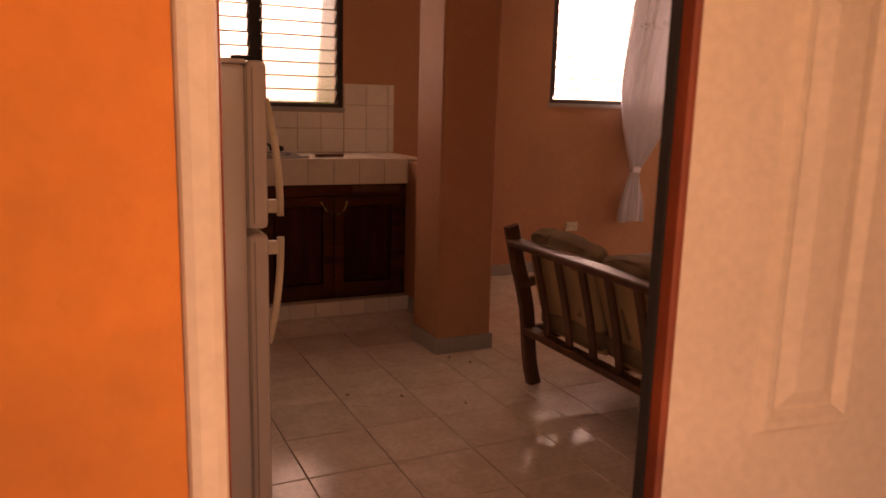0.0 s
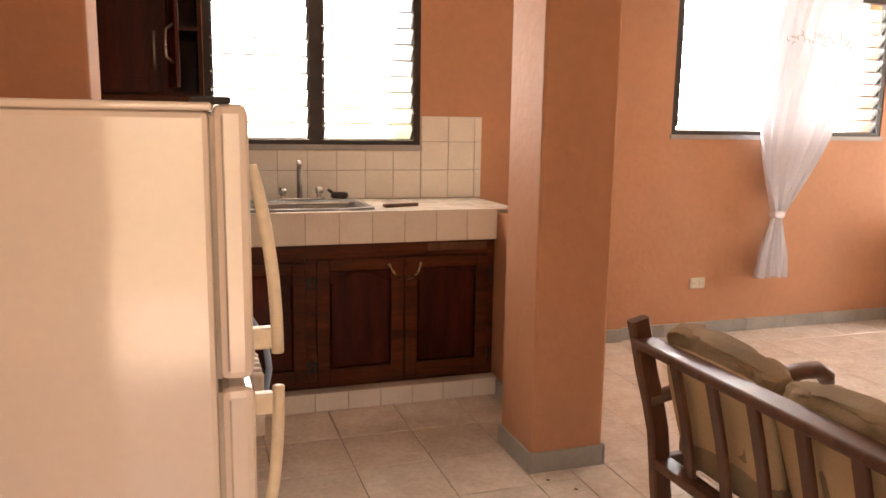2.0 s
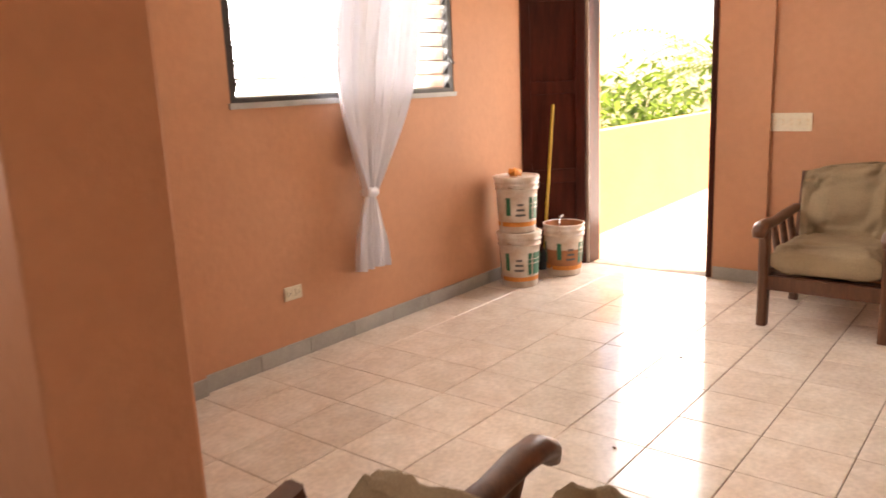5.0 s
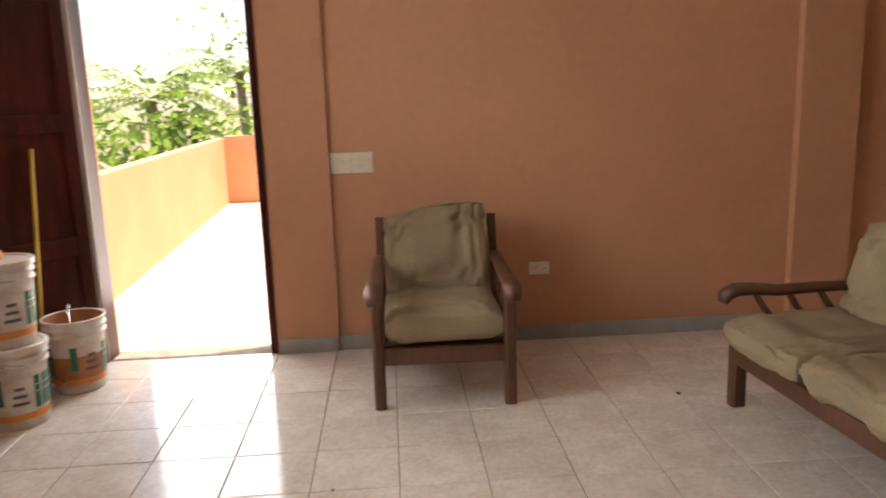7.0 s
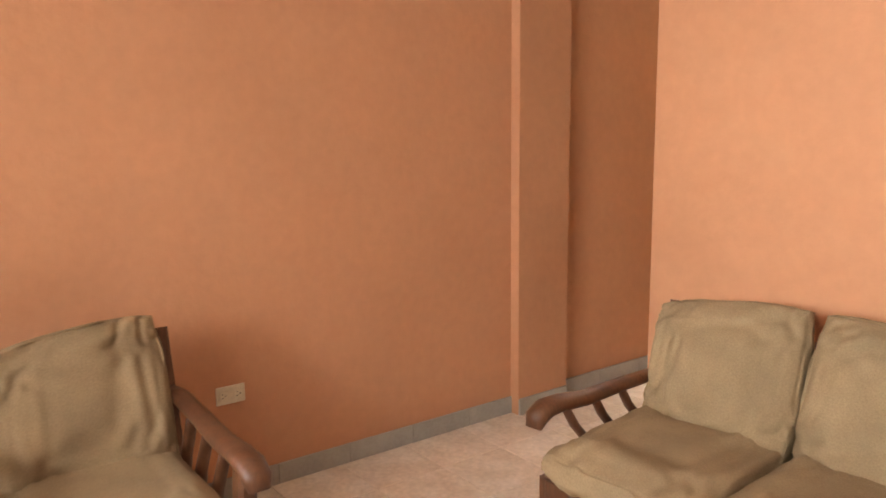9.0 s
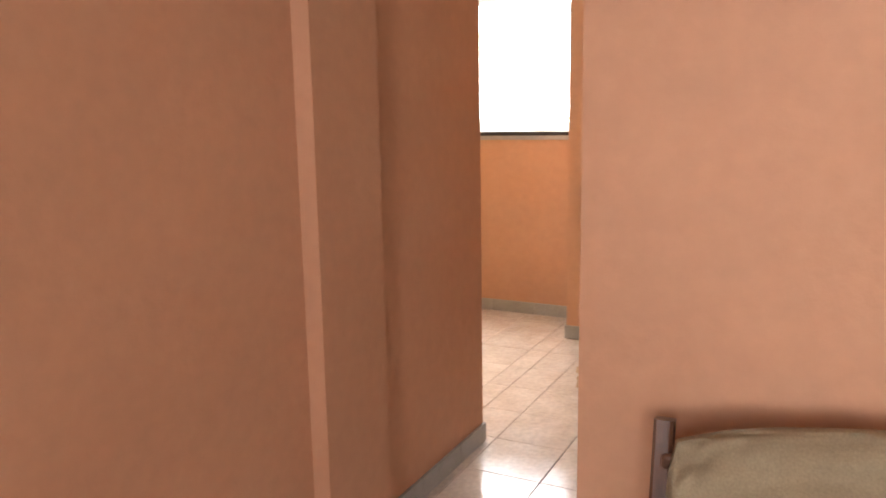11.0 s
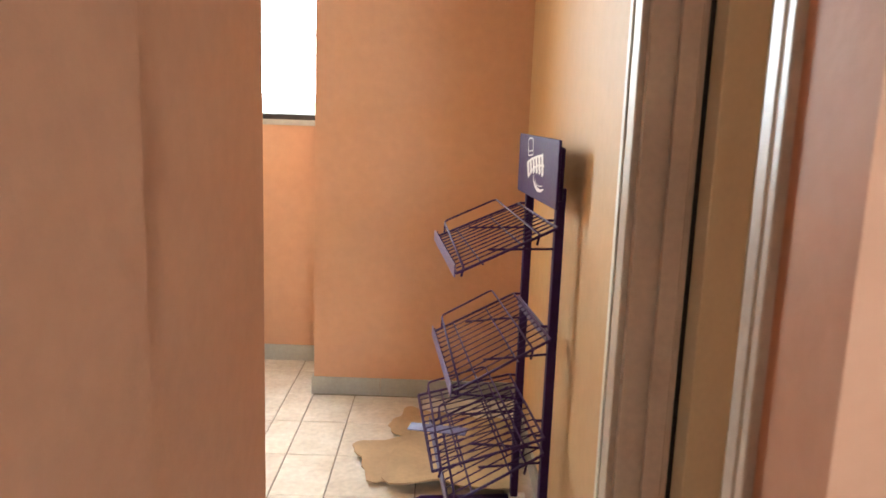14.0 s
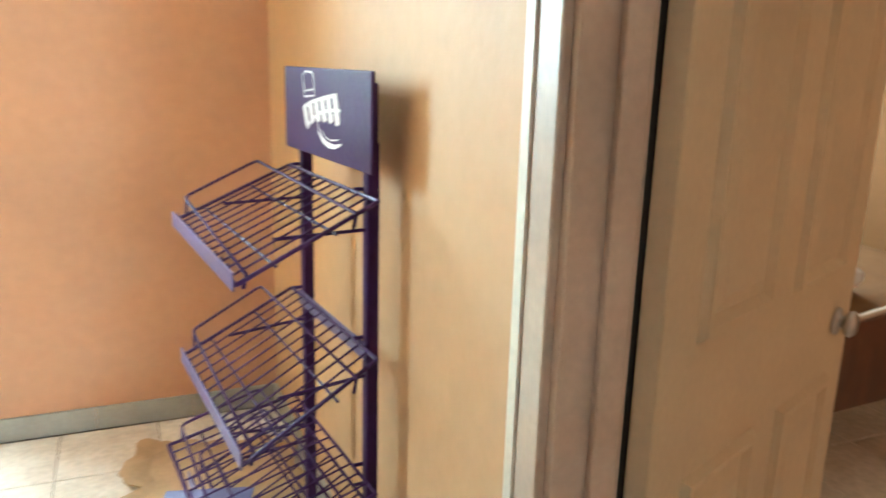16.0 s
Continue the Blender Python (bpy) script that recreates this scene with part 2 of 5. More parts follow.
def tube(bm, pts, r, sides=8, flat=1.0, caps=True):
    """A round bar along a line of points; r is one radius or one for each point; flat squashes it across."""
    pts = [Vector(p) for p in pts]
    rs = r if isinstance(r, (list, tuple)) else [r] * len(pts)
    rings = []
    side = None
    for i, p in enumerate(pts):
        d = (pts[min(i + 1, len(pts) - 1)] - pts[max(i - 1, 0)]).normalized()
        if side is None:
            side = d.cross(Vector((0, 0, 1)))
            if side.length < 0.1:
                side = Vector((1, 0, 0))
        side = (side - d * side.dot(d)).normalized()
        up = side.cross(d)
        rings.append([bm.verts.new(p + rs[i] * (math.cos(a) * side + flat * math.sin(a) * up)) for a in (2 * math.pi * k / sides for k in range(sides))])
    for a, b in zip(rings, rings[1:]):
        for k in range(sides):
            bm.faces.new((a[k], a[(k + 1) % sides], b[(k + 1) % sides], b[k]))
    if caps:
        bm.faces.new(rings[0][::-1])
        bm.faces.new(rings[-1])
    return bm


def bar(bm, a, b, w, h, bevel=0.004, up=(0, 0, 1)):
    """A straight rectangular bar from a to b, w wide and h deep."""
    a, b = Vector(a), Vector(b)
    d = b - a
    z = d.normalized()
    x = Vector(up).cross(z)
    if x.length < 1e-3:
        x = Vector((1, 0, 0))
    x.normalize()
    y = z.cross(x)
    m = Matrix((x, y, z)).transposed().to_4x4()
    m.translation = (a + b) / 2
    return box(bm, -w / 2, w / 2, -h / 2, h / 2, -d.length / 2, d.length / 2, bevel, m)


def sweep(bm, pts, w, h, c=0.006):
    """A bent rectangular rail with eased edges; its line lies in a plane of constant x, w is across that plane."""
    pts = [Vector(q) for q in pts]
    rings = []
    for i, q in enumerate(pts):
        d = (pts[min(i + 1, len(pts) - 1)] - pts[max(i - 1, 0)]).normalized()
        x = Vector((1, 0, 0))
        y = d.cross(x).normalized()
        rings.append([bm.verts.new(q + a * x + b * y) for a, b in ((w / 2, h / 2 - c), (w / 2 - c, h / 2), (c - w / 2, h / 2), (-w / 2, h / 2 - c), (-w / 2, c - h / 2), (c - w / 2, -h / 2), (w / 2 - c, -h / 2), (w / 2, c - h / 2))])
    for a, b in zip(rings, rings[1:]):
        for k in range(8):
            bm.faces.new((a[k], a[(k + 1) % 8], b[(k + 1) % 8], b[k]))
    bm.faces.new(rings[0][::-1])
    bm.faces.new(rings[-1])
    bmesh.ops.recalc_face_normals(bm, faces=bm.faces)
    return bm


def lathe(bm, profile, sides=28, center=(0, 0)):
    rings = [[bm.verts.new((center[0] + r * math.cos(a), center[1] + r * math.sin(a), z)) for a in (2 * math.pi * k / sides for k in range(sides))] for r, z in profile]
    for a, b in zip(rings, rings[1:]):
        for k in range(sides):
            bm.faces.new((a[k], a[(k + 1) % sides], b[(k + 1) % sides], b[k]))
    return bm


def pillow(bm, sx, sy, sz, m, power=0.32, wrinkle=0.006, seed=0, n=38):
    """A stuffed cushion: a rounded box with slack, uneven faces."""
    made = bmesh.ops.create_cube(bm, size=2)
    v = made["verts"]
    bmesh.ops.subdivide_edges(bm, edges=list({e for q in v for e in q.link_edges}), cuts=n, use_grid_fill=True)
    v = [q for q in bm.verts if q.tag is False]
    for q in v:
        c = q.co.copy()
        s = c.normalized()
        def ease(u):
            return math.copysign(abs(u) ** power, u)
        rnd = Vector((ease(s.x), ease(s.y), ease(s.z)))
        p = c.lerp(rnd, 0.55)
        belly = (1 - 0.35 * (abs(c.x) ** 4)) * (1 - 0.3 * (abs(c.y) ** 4))
        w = noise.noise(Vector((c.x * 2.2 + seed * 9.1, c.y * 2.6, c.z * 1.5))) + 0.5 * noise.noise(Vector((c.x * 6 + seed, c.y * 5, c.z * 2)))
        fold = noise.noise(Vector((c.x * 2.4 + c.y * 1.3 + seed * 3.7, c.y * 1.1 - c.x * 0.8, seed + c.z * 0.3)))
        w += 0.9 * (1 - abs(fold) * 3.5 if abs(fold) < 0.2857 else 0.0) * (0.4 + noise.noise(Vector((c.x + seed, c.y * 1.3, 7.0))))
        if n > 30:
            crease = noise.noise(Vector((c.x * 4.1 - c.y * 2.2 + seed * 5.3, c.y * 2.0 + c.x * 1.6 + w * 0.25, seed * 1.7)))
            w += 0.42 * max(0.0, 1 - abs(crease) * 9) * max(0.0, 0.25 + 1.4 * noise.noise(Vector((c.x * 1.3 - seed, c.y * 1.7, 3.0))))
        q.co = m @ Vector((p.x * sx / 2, p.y * sy / 2, p.z * sz / 2 * belly + w * wrinkle))
        q.tag = True
    return bm


def ring_sheet(bm, rows):
    """Joins rows of points into a sheet."""
    vs = [[bm.verts.new(p) for p in row] for row in rows]
    for a, b in zip(vs, vs[1:]):
        for k in range(len(a) - 1):
            bm.faces.new((a[k], a[k + 1], b[k + 1], b[k]))
    return bm


# ---- structure ----
H = 2.36


def wall(name, label, *items, mat=PAINT):
    return tagged(mesh_object(name, boxes(*items), mat), label, "wall", kind="structure")


def wall_with_hole(name, label, axis, a0, a1, t0, t1, holes, mat=PAINT, top=H):
    """A wall from a0 to a1 along an axis, t0 to t1 thick, with (from, to, bottom, top) holes through it."""
    items, at = [], a0
    for h0, h1, z0, z1 in sorted(holes):
        items += [(at, h0, 0, top)]
        if z0 > 0:
            items.append((h0, h1, 0, z0))
        if z1 < top:
            items.append((h0, h1, z1, top))
        at = h1
    items.append((at, a1, 0, top))
    full = [(p, q, t0, t1, z0, z1) if axis == "x" else (t0, t1, p, q, z0, z1) for p, q, z0, z1 in items]
    return wall(name, label, *full, mat=mat)


KW, LW = 4.90, 4.97            # inner faces of the kitchen and living window walls
KWIN = (0.347, 1.487, 1.250, 2.25)
LWIN = (3.165, 4.875, 1.325, 2.25)
wall_with_hole("wall_kitchen", "orange painted plaster wall round the kitchen window", "x", -0.57, 2.3, KW, KW + 0.2, [KWIN])
wall_with_hole("wall_living_window", "orange painted plaster wall below and beside the louvre window", "x", 2.3, 6.25, LW, LW + 0.2, [LWIN])
wall("wall_pier", "shallow orange plaster pier beside the kitchen", (2.3, 2.86, LW - 0.03, LW, 0, H))
wall("wall_west", "orange painted plaster wall behind the refrigerator", (-0.57, -0.37, 0.46, KW, 0, H))
PINK_Y, PINK_END = 0.70, 5.274
wall("wall_south", "smooth orange plaster wall behind the sofa", (1.3, PINK_END, 0.55, PINK_Y, 0, H))
wall_with_hole("wall_entry", "orange plaster wall round the entrance", "x", -0.57, 1.3, 0.55, 0.66, [(-0.062, 1.03, 0, 2.06)])
wall_with_hole("wall_entry_outside", "rough bright orange plaster outside the entrance", "x", -0.57, 1.3, 0.515, 0.55, [(-0.062, 1.03, 0, 2.06)], mat=OUTPAINT)
# the wall of the armchair
TURN = pose(6.055, 3.2, 0, 0, 0, -0.15)


def skewed(name, label, items, mat=PAINT):
    ob = mesh_object(name, boxes(*items), mat)
    ob.matrix_world = TURN
    return tagged(ob, label, "wall", kind="structure")


skewed("wall_east", "plain orange plaster wall behind the armchair", [(0, 0.17, -2.42, 0.55, 0, H), (0, 0.17, 1.44, 1.77, 0, H), (0, 0.17, 0.55, 1.44, 2.07, H)])
skewed("wall_pilaster_1", "shallow orange plaster pilaster beside the balcony door", [(-0.022, 0.0, 0.165, 0.50, 0, H)])
skewed("wall_pilaster_2", "shallow orange plaster pilaster at the passage", [(-0.058, 0.17, -2.755, -2.42, 0, H)])
wall("wall_passage", "shaded orange plaster wall of the passage", (6.06, 6.218, -0.463, 0.447, 0, H))
wall("wall_corridor", "orange plaster wall of the side corridor", (6.218, 7.6, -0.46, -0.25, 0, H), mat=HALLPAINT)
RACK_X = 5.252
wall_with_hole("wall_rack", "yellow-orange plaster wall behind the wire rack", "y", -2.85, 0.55, RACK_X - 0.13, RACK_X, [(-0.147, 0.44, 0, 2.05)], mat=HALLPAINT)
wall("wall_hall_pier", "orange plaster pier in the hall", (RACK_X, 6.215, -2.9, -2.142, 0, H), mat=HALLWALL)
wall_with_hole("wall_hall_window", "orange plaster wall below the bright hall window", "x", 6.215, 7.6, -2.81, -2.617, [(6.225, 7.35, 1.283, 2.255)], mat=HALLWALL)
wall("wall_hall_end", "orange plaster wall closing the corridor", (7.6, 7.75, -2.81, -0.25, 0, H), mat=HALLPAINT)
wall("wall_bedroom", "plain walls of the bedroom", (2.2, 2.35, -2.85, 0.55, 0, H), mat=BEDWALL)
wall_with_hole("wall_bedroom_window", "plain bedroom wall with a window opening", "x", 2.35, RACK_X - 0.13, -2.85, -2.7, [(2.9, 4.1, 1.0, 2.0)])
# past y -2.9 it is an unseen eave, added to shade the hall window
tagged(mesh_object("ceiling", boxes((-0.57, 6.25, 0.5, 5.2, H, H + 0.15), (2.2, 7.75, -3.75, 0.5, H, H + 0.15)), CEIL), "off-white painted plaster ceiling, run on as an added unseen eave", "ceiling", kind="structure")
# unseen slab, added to keep direct sun out of the entrance
tagged(mesh_object("entry_sun_blocker", boxes((-3.5, 2.2, -1.6, 0.5, H + 0.04, H + 0.15)), CEIL), "added unseen slab that blocks sun at the entrance", "roof", kind="structure")

# column and half wall
tagged(mesh_object("column", boxes((1.512, 1.828, 3.382, 3.70, 0, H), bevel=0.012), PAINT), "square orange plaster column beside the kitchen counter", "column", kind="structure")
tagged(mesh_object("column", boxes((-0.368, -0.016, 3.39, 3.69, 0, H), bevel=0.012), PAINT), "square orange plaster column against the wall beyond the refrigerator", "column", kind="structure")
tagged(mesh_object("wall_half", boxes((1.725, 1.828, 3.70, KW, 0, 0.93)), PAINT), "low orange half wall at the end of the counter", "wall", kind="structure")

# ---- floor tiles ----
floor = tagged(mesh_object("floor", boxes((-0.57, 6.25, 0.46, 5.0, -0.12, -0.006), (2.2, 7.75, -2.9, 0.46, -0.12, -0.006)), GROUT), "floor of glazed beige ceramic tiles with dark joints", "floor", kind="structure")


def bevelled_tile(name, sx, sy, t, mat, edge=0.003):
    bm = bmesh.new()
    lo = [bm.verts.new((x, y, -t)) for x, y in ((0, 0), (sx, 0), (sx, sy), (0, sy))]
    mi = [bm.verts.new((x, y, -edge)) for x, y in ((0, 0), (sx, 0), (sx, sy), (0, sy))]
    hi = [bm.verts.new((x, y, 0)) for x, y in ((edge, edge), (sx - edge, edge), (sx - edge, sy - edge), (edge, sy - edge))]
    for a, b in ((lo, mi), (mi, hi)):
        for k in range(4):
            bm.faces.new((a[k], a[(k + 1) % 4], b[(k + 1) % 4], b[k]))
    bm.faces.new(hi)
    bm.normal_update()
    me = bpy.data.meshes.new(name)
    bm.to_mesh(me)
    bm.free()
    me.materials.append(mat)
    return me


def lay(parent, x0, x1, y0, y1, ox, oy, step=0.33, gap=0.003, name="tile", mat=TILE):
    """Lays tiles on a grid through (ox, oy), cut at the edges of the stretch."""
    cache = {}
    i0, i1 = math.floor((x0 - ox) / step), math.ceil((x1 - ox) / step)
    j0, j1 = math.floor((y0 - oy) / step), math.ceil((y1 - oy) / step)
    for i in range(i0, i1):
        for j in range(j0, j1):
            a, b = max(ox + i * step, x0), min(ox + (i + 1) * step, x1)
            c, d = max(oy + j * step, y0), min(oy + (j + 1) * step, y1)
            sx, sy = round(b - a - gap, 4), round(d - c - gap, 4)
            if sx < 0.02 or sy < 0.02:
                continue
            if (sx, sy) not in cache:
                cache[sx, sy] = bevelled_tile(name, sx, sy, 0.006, mat, 0.0025)
            ob = new(name, cache[sx, sy])
            ob.parent = parent
            ob.location = (a + gap / 2, c + gap / 2, random.uniform(-0.0006, 0.0006))
            ob.rotation_euler = (random.uniform(-0.0012, 0.0012), random.uniform(-0.0012, 0.0012), 0)


# ---- skirting ----
def skirting(name, a, b, m=None, height=0.085, length=0.33, thick=0.012):
    """A run of skirting tiles from a to b, with the wall on the left hand of the way."""
    a, b = Vector((*a, 0)), Vector((*b, 0))
    run = thing(name, "grey ceramic skirting tiles along the wall", "skirting", kind="structure")
    d = b - a
    turn = math.atan2(d.y, d.x)
    base = (m if m is not None else Matrix.Identity(4)) @ pose(a.x, a.y, 0, 0, 0, math.degrees(turn))
    run.matrix_world = base
    n, at, cache = 0, 0.0, {}
    while at < d.length - 0.005:
        w = round(min(length, d.length - at), 3)
        if w not in cache:
            bm = bmesh.new()
            box(bm, 0.001, w - 0.001, -thick, 0, 0, height, bevel=0.002)
            me = bpy.data.meshes.new("skirting_tile")
            bm.to_mesh(me)
            bm.free()
            me.materials.append(SKIRT)
            cache[w] = me
        ob = new("skirting_tile", cache[w])
        ob.parent = run
        ob.location = (at, 0, 0)
        at += length
    return run


# ---- louvre windows ----
def louvre_window(name, label, x0, x1, y_in, z0, z1, mullions, pitch, tilt, depth=0.07, inward=-1, frame=0.035, glass=GLASS, clip=True):
    """A jalousie window in a wall along x. inward is the side of the room, -1 or 1."""
    w = thing(name, label, "window", kind="structure")
    y = y_in - inward * 0.035
    bm = boxes((x0, x1, y - 0.03, y + 0.03, z0, z0 + 0.025), (x0, x1, y - 0.03, y + 0.03, z1 - 0.03, z1), (x0, x0 + frame, y - 0.03, y + 0.03, z0 + 0.025, z1 - 0.03), (x1 - frame, x1, y - 0.03, y + 0.03, z0 + 0.025, z1 - 0.03))
    fr = part("window_frame", bm, FRAME, w)
    for q in mullions:
        part("mullion", boxes((q - 0.035, q + 0.035, y - 0.03, y + 0.03, z0 + 0.025, z1 - 0.03)), FRAME, w)
    part("window_sill", boxes((x0 - 0.01, x1 + 0.01, min(y_in, y_in + inward * 0.012), max(y_in, y_in + inward * 0.012), z0 - 0.028, z0)), SKIRT, w)
    edges = [x0 + frame] + [e for q in mullions for e in (q - 0.035, q + 0.035)] + [x1 - frame]
    for a, b in zip(edges[::2], edges[1::2]):
        me = None
        z = z0 + 0.025 + pitch * 0.5
        while z < z1 - 0.035:
            if me is None:
                bm = boxes((0, b - a, -0.003, 0.003, -pitch * 0.54 + 0.005, pitch * 0.54), (0, b - a, -0.0035, 0.0035, -pitch * 0.54, -pitch * 0.54 + 0.0045))
                me = bpy.data.meshes.new("slat")
                bm.to_mesh(me)
                bm.free()
                me.materials.append(glass)
                me.materials.append(FRAME)
                for f in me.polygons:
                    if abs(f.normal.z) > 0.5 or f.center.z < -pitch * 0.54 + 0.005:
                        f.material_index = 1
            s = new("slat", me)
            s.parent = w
            s.matrix_world = pose(a, y, z, -inward * tilt)
            s.visible_shadow = False
            z += pitch
        if clip:
            for xx in (a + 0.006, b - 0.006):
                bm = bmesh.new()
                z = z0 + 0.025 + pitch * 0.5
                while z < z1 - 0.035:
                    box(bm, -0.006, 0.006, -0.005, 0.005, -pitch * 0.5, pitch * 0.42, m=pose(xx, y + inward * 0.018, z, -inward * (tilt + 6)))
                    z += pitch
                box(bm, xx - 0.004, xx + 0.004, y + inward * 0.026, y + inward * 0.032, z0 + 0.05, z1 - 0.05)
                part("louvre_clips", bm, FRAME, w, "row of dark metal louvre clips")
            bm = bmesh.new()
            bar(bm, (b - 0.01, y + inward * 0.03, z0 + 0.22), (b - 0.01, y + inward * 0.075, z0 + 0.17), 0.012, 0.012)
            part("crank_handle", bm, FRAME, w)
    return w


louvre_window("window_kitchen", "two-bay louvre window with frosted glass slats and a dark frame", *KWIN[:2], KW, *KWIN[2:], [0.912], 0.086, 32)
louvre_window("window_living", "wide louvre window with frosted glass slats and a dark frame", *LWIN[:2], LW, *LWIN[2:], [4.02], 0.083, 32)
louvre_window("window_hall", "bright hall window with a dark frame", 6.225, 7.35, -2.617, 1.283, 2.255, [], 0.1, 18, inward=1, frame=0.02, clip=False)

# ---- balcony and outdoors ----
BX = 13.0
tagged(mesh_object("balcony_floor", boxes((6.2, BX + 0.2, 3.2, 5.4, -0.2, -0.012)), CONCRETE), "sunlit pale balcony floor", "floor", kind="structure")
bm = bmesh.new()
bar(bm, (6.2, 5.12, 0.44), (BX, 5.42, 0.44), 0.12, 0.95, 0.008, up=(0, 0, 1))
tagged(mesh_object("balcony_parapet", bm, PARAPET), "solid orange balcony parapet running from the door", "parapet", kind="structure")
tagged(mesh_object("balcony_end_parapet", boxes((BX - 0.02, BX + 0.12, 3.2, 5.36, -0.2, 0.94), bevel=0.008), PARAPET), "solid orange parapet closing the balcony", "parapet", kind="structure")
tagged(mesh_object("balcony_post", boxes((BX + 0.0, BX + 0.16, 4.62, 4.80, 0.94, 2.5), bevel=0.006), PLASTER), "white balcony post on the parapet", "post", kind="structure")
ground = tagged(mesh_object("ground", boxes((-600, 600, -600, 600, -3.3, -3.2)), GROUND), "earth and grass ground below the upper floor", "ground", kind="structure")
tagged(mesh_object("house_base", boxes((-0.57, 7.75, -2.9, 5.17, -3.2, -0.12), (7.75, BX + 0.2, 3.2, 5.4, -3.2, -0.2)), PLASTER), "plain lower storey under the rooms", "wall", kind="structure")
tagged(mesh_object("porch_floor", boxes((-3.5, 2.2, -3.0, 0.46, -0.2, -0.01)), CONCRETE), "plain concrete floor outside the entrance", "floor", kind="structure")
tagged(mesh_object("wall_porch", boxes((2.2, 2.35, -3.0, -2.85, -0.2, H), (-3.5, -0.57, 0.46, 0.62, -0.2, H)), PAINT), "orange plaster wall outside the entrance", "wall", kind="structure")


# ---- kitchen ----
CT = 0.956
CF = 4.30

counter = tagged(mesh_object("counter_core", boxes((-0.37, 0.53, CF + 0.012, KW - 0.002, 0.80, CT - 0.012), (1.075, 1.828, CF + 0.012, KW - 0.002, 0.80, CT - 0.012), (0.53, 1.075, CF + 0.012, CF + 0.062, 0.80, CT - 0.012), (0.53, 1.075, 4.73, KW - 0.002, 0.80, CT - 0.012)), WGROUT), "masonry kitchen counter clad in white tiles, on wooden cupboards", "counter")


def clad(parent, name, a0, a1, b0, b1, place, step=0.15, mat=WTILE, gap=0.003, start=None):
    """Small tiles over a rectangle; place(a, b) gives the corner's pose."""
    cache = {}
    a = a0 if start is None else start
    while a < a1 - 0.01:
        b = b0
        while b < b1 - 0.01:
            lo, w, h = max(a, a0), min(a + step, a1) - max(a, a0), min(b + step, b1) - b
            if w > 0.012 and h > 0.012:
                key = (round(w - gap, 3), round(h - gap, 3))
                if key not in cache:
                    cache[key] = bevelled_tile(name, *key, 0.007, mat, 0.002)
                ob = new(name, cache[key])
                ob.parent = parent
                ob.matrix_world = place(lo + gap / 2, b + gap / 2) @ pose(0, 0, random.uniform(-0.0005, 0.0005), random.uniform(-0.15, 0.15), random.uniform(-0.15, 0.15))
            b += step
        a += step


for part_of in ((-0.37, 0.53, CF, KW - 0.01), (1.075, 1.828, CF, KW - 0.01), (0.53, 1.075, CF, CF + 0.065), (0.53, 1.075, 4.73, KW - 0.01)):
    clad(counter, "tile", *part_of, lambda a, b: pose(a, b, CT), step=0.15, gap=0.0015)
clad(counter, "tile", -0.37, 1.722, 0.80, CT - 0.004, lambda a, b: pose(a, CF + 0.005, b, 90), step=0.16, start=-0.37 + 0.01)
splash = tagged(mesh_object("splashback", boxes((-0.37, KWIN[1] + 0.0, KW - 0.006, KW, CT, KWIN[2] - 0.03), (KWIN[1], 1.85, KW - 0.006, KW, CT, 1.411), (-0.37, KWIN[0] - 0.02, KW - 0.006, KW, KWIN[2] - 0.03, 1.46)), WGROUT), "white tiled splashback behind the kitchen counter", "splashback", kind="structure")
clad(splash, "tile", KWIN[1] + 0.005, 1.85, CT, 1.411, lambda a, b: pose(a, KW - 0.012, b, 90), step=0.157)
clad(splash, "tile", -0.37, KWIN[1] + 0.003, CT, KWIN[2] - 0.03, lambda a, b: pose(a, KW - 0.012, b, 90), step=0.157, start=KWIN[1] - 12 * 0.157)
clad(splash, "tile", -0.37, KWIN[0] - 0.02, KWIN[2] - 0.027, 1.46, lambda a, b: pose(a, KW - 0.012, b, 90), step=0.157, start=KWIN[1] - 12 * 0.157)

# cupboards below the counter
FY = CF + 0.035


def arched_panel(bm, x0, x1, z0, z1, y0, y1, arch):
    """A raised panel whose top edge rises in a soft double curve."""
    n = 14
    top = []
    for i in range(n + 1):
        u = i / n
        s = 0.5 - 0.5 * math.cos(2 * math.pi * u)
        top.append((x0 + (x1 - x0) * u, z1 - arch * (1 - s ** 0.7)))
    ring = [(x0, z0)] + top[:1] + top[1:] + [(x1, z0)]
    cx, cz = (x0 + x1) / 2, (z0 + z1) / 2
    a = [bm.verts.new((x, y1, z)) for x, z in ring]
    b = [bm.verts.new((cx + (x - cx) * 0.90, y0, cz + (z - cz) * 0.93)) for x, z in ring]
    for k in range(len(ring)):
        q = (k + 1) % len(ring)
        bm.faces.new((a[k], a[q], b[q], b[k]))
    bm.faces.new(b)


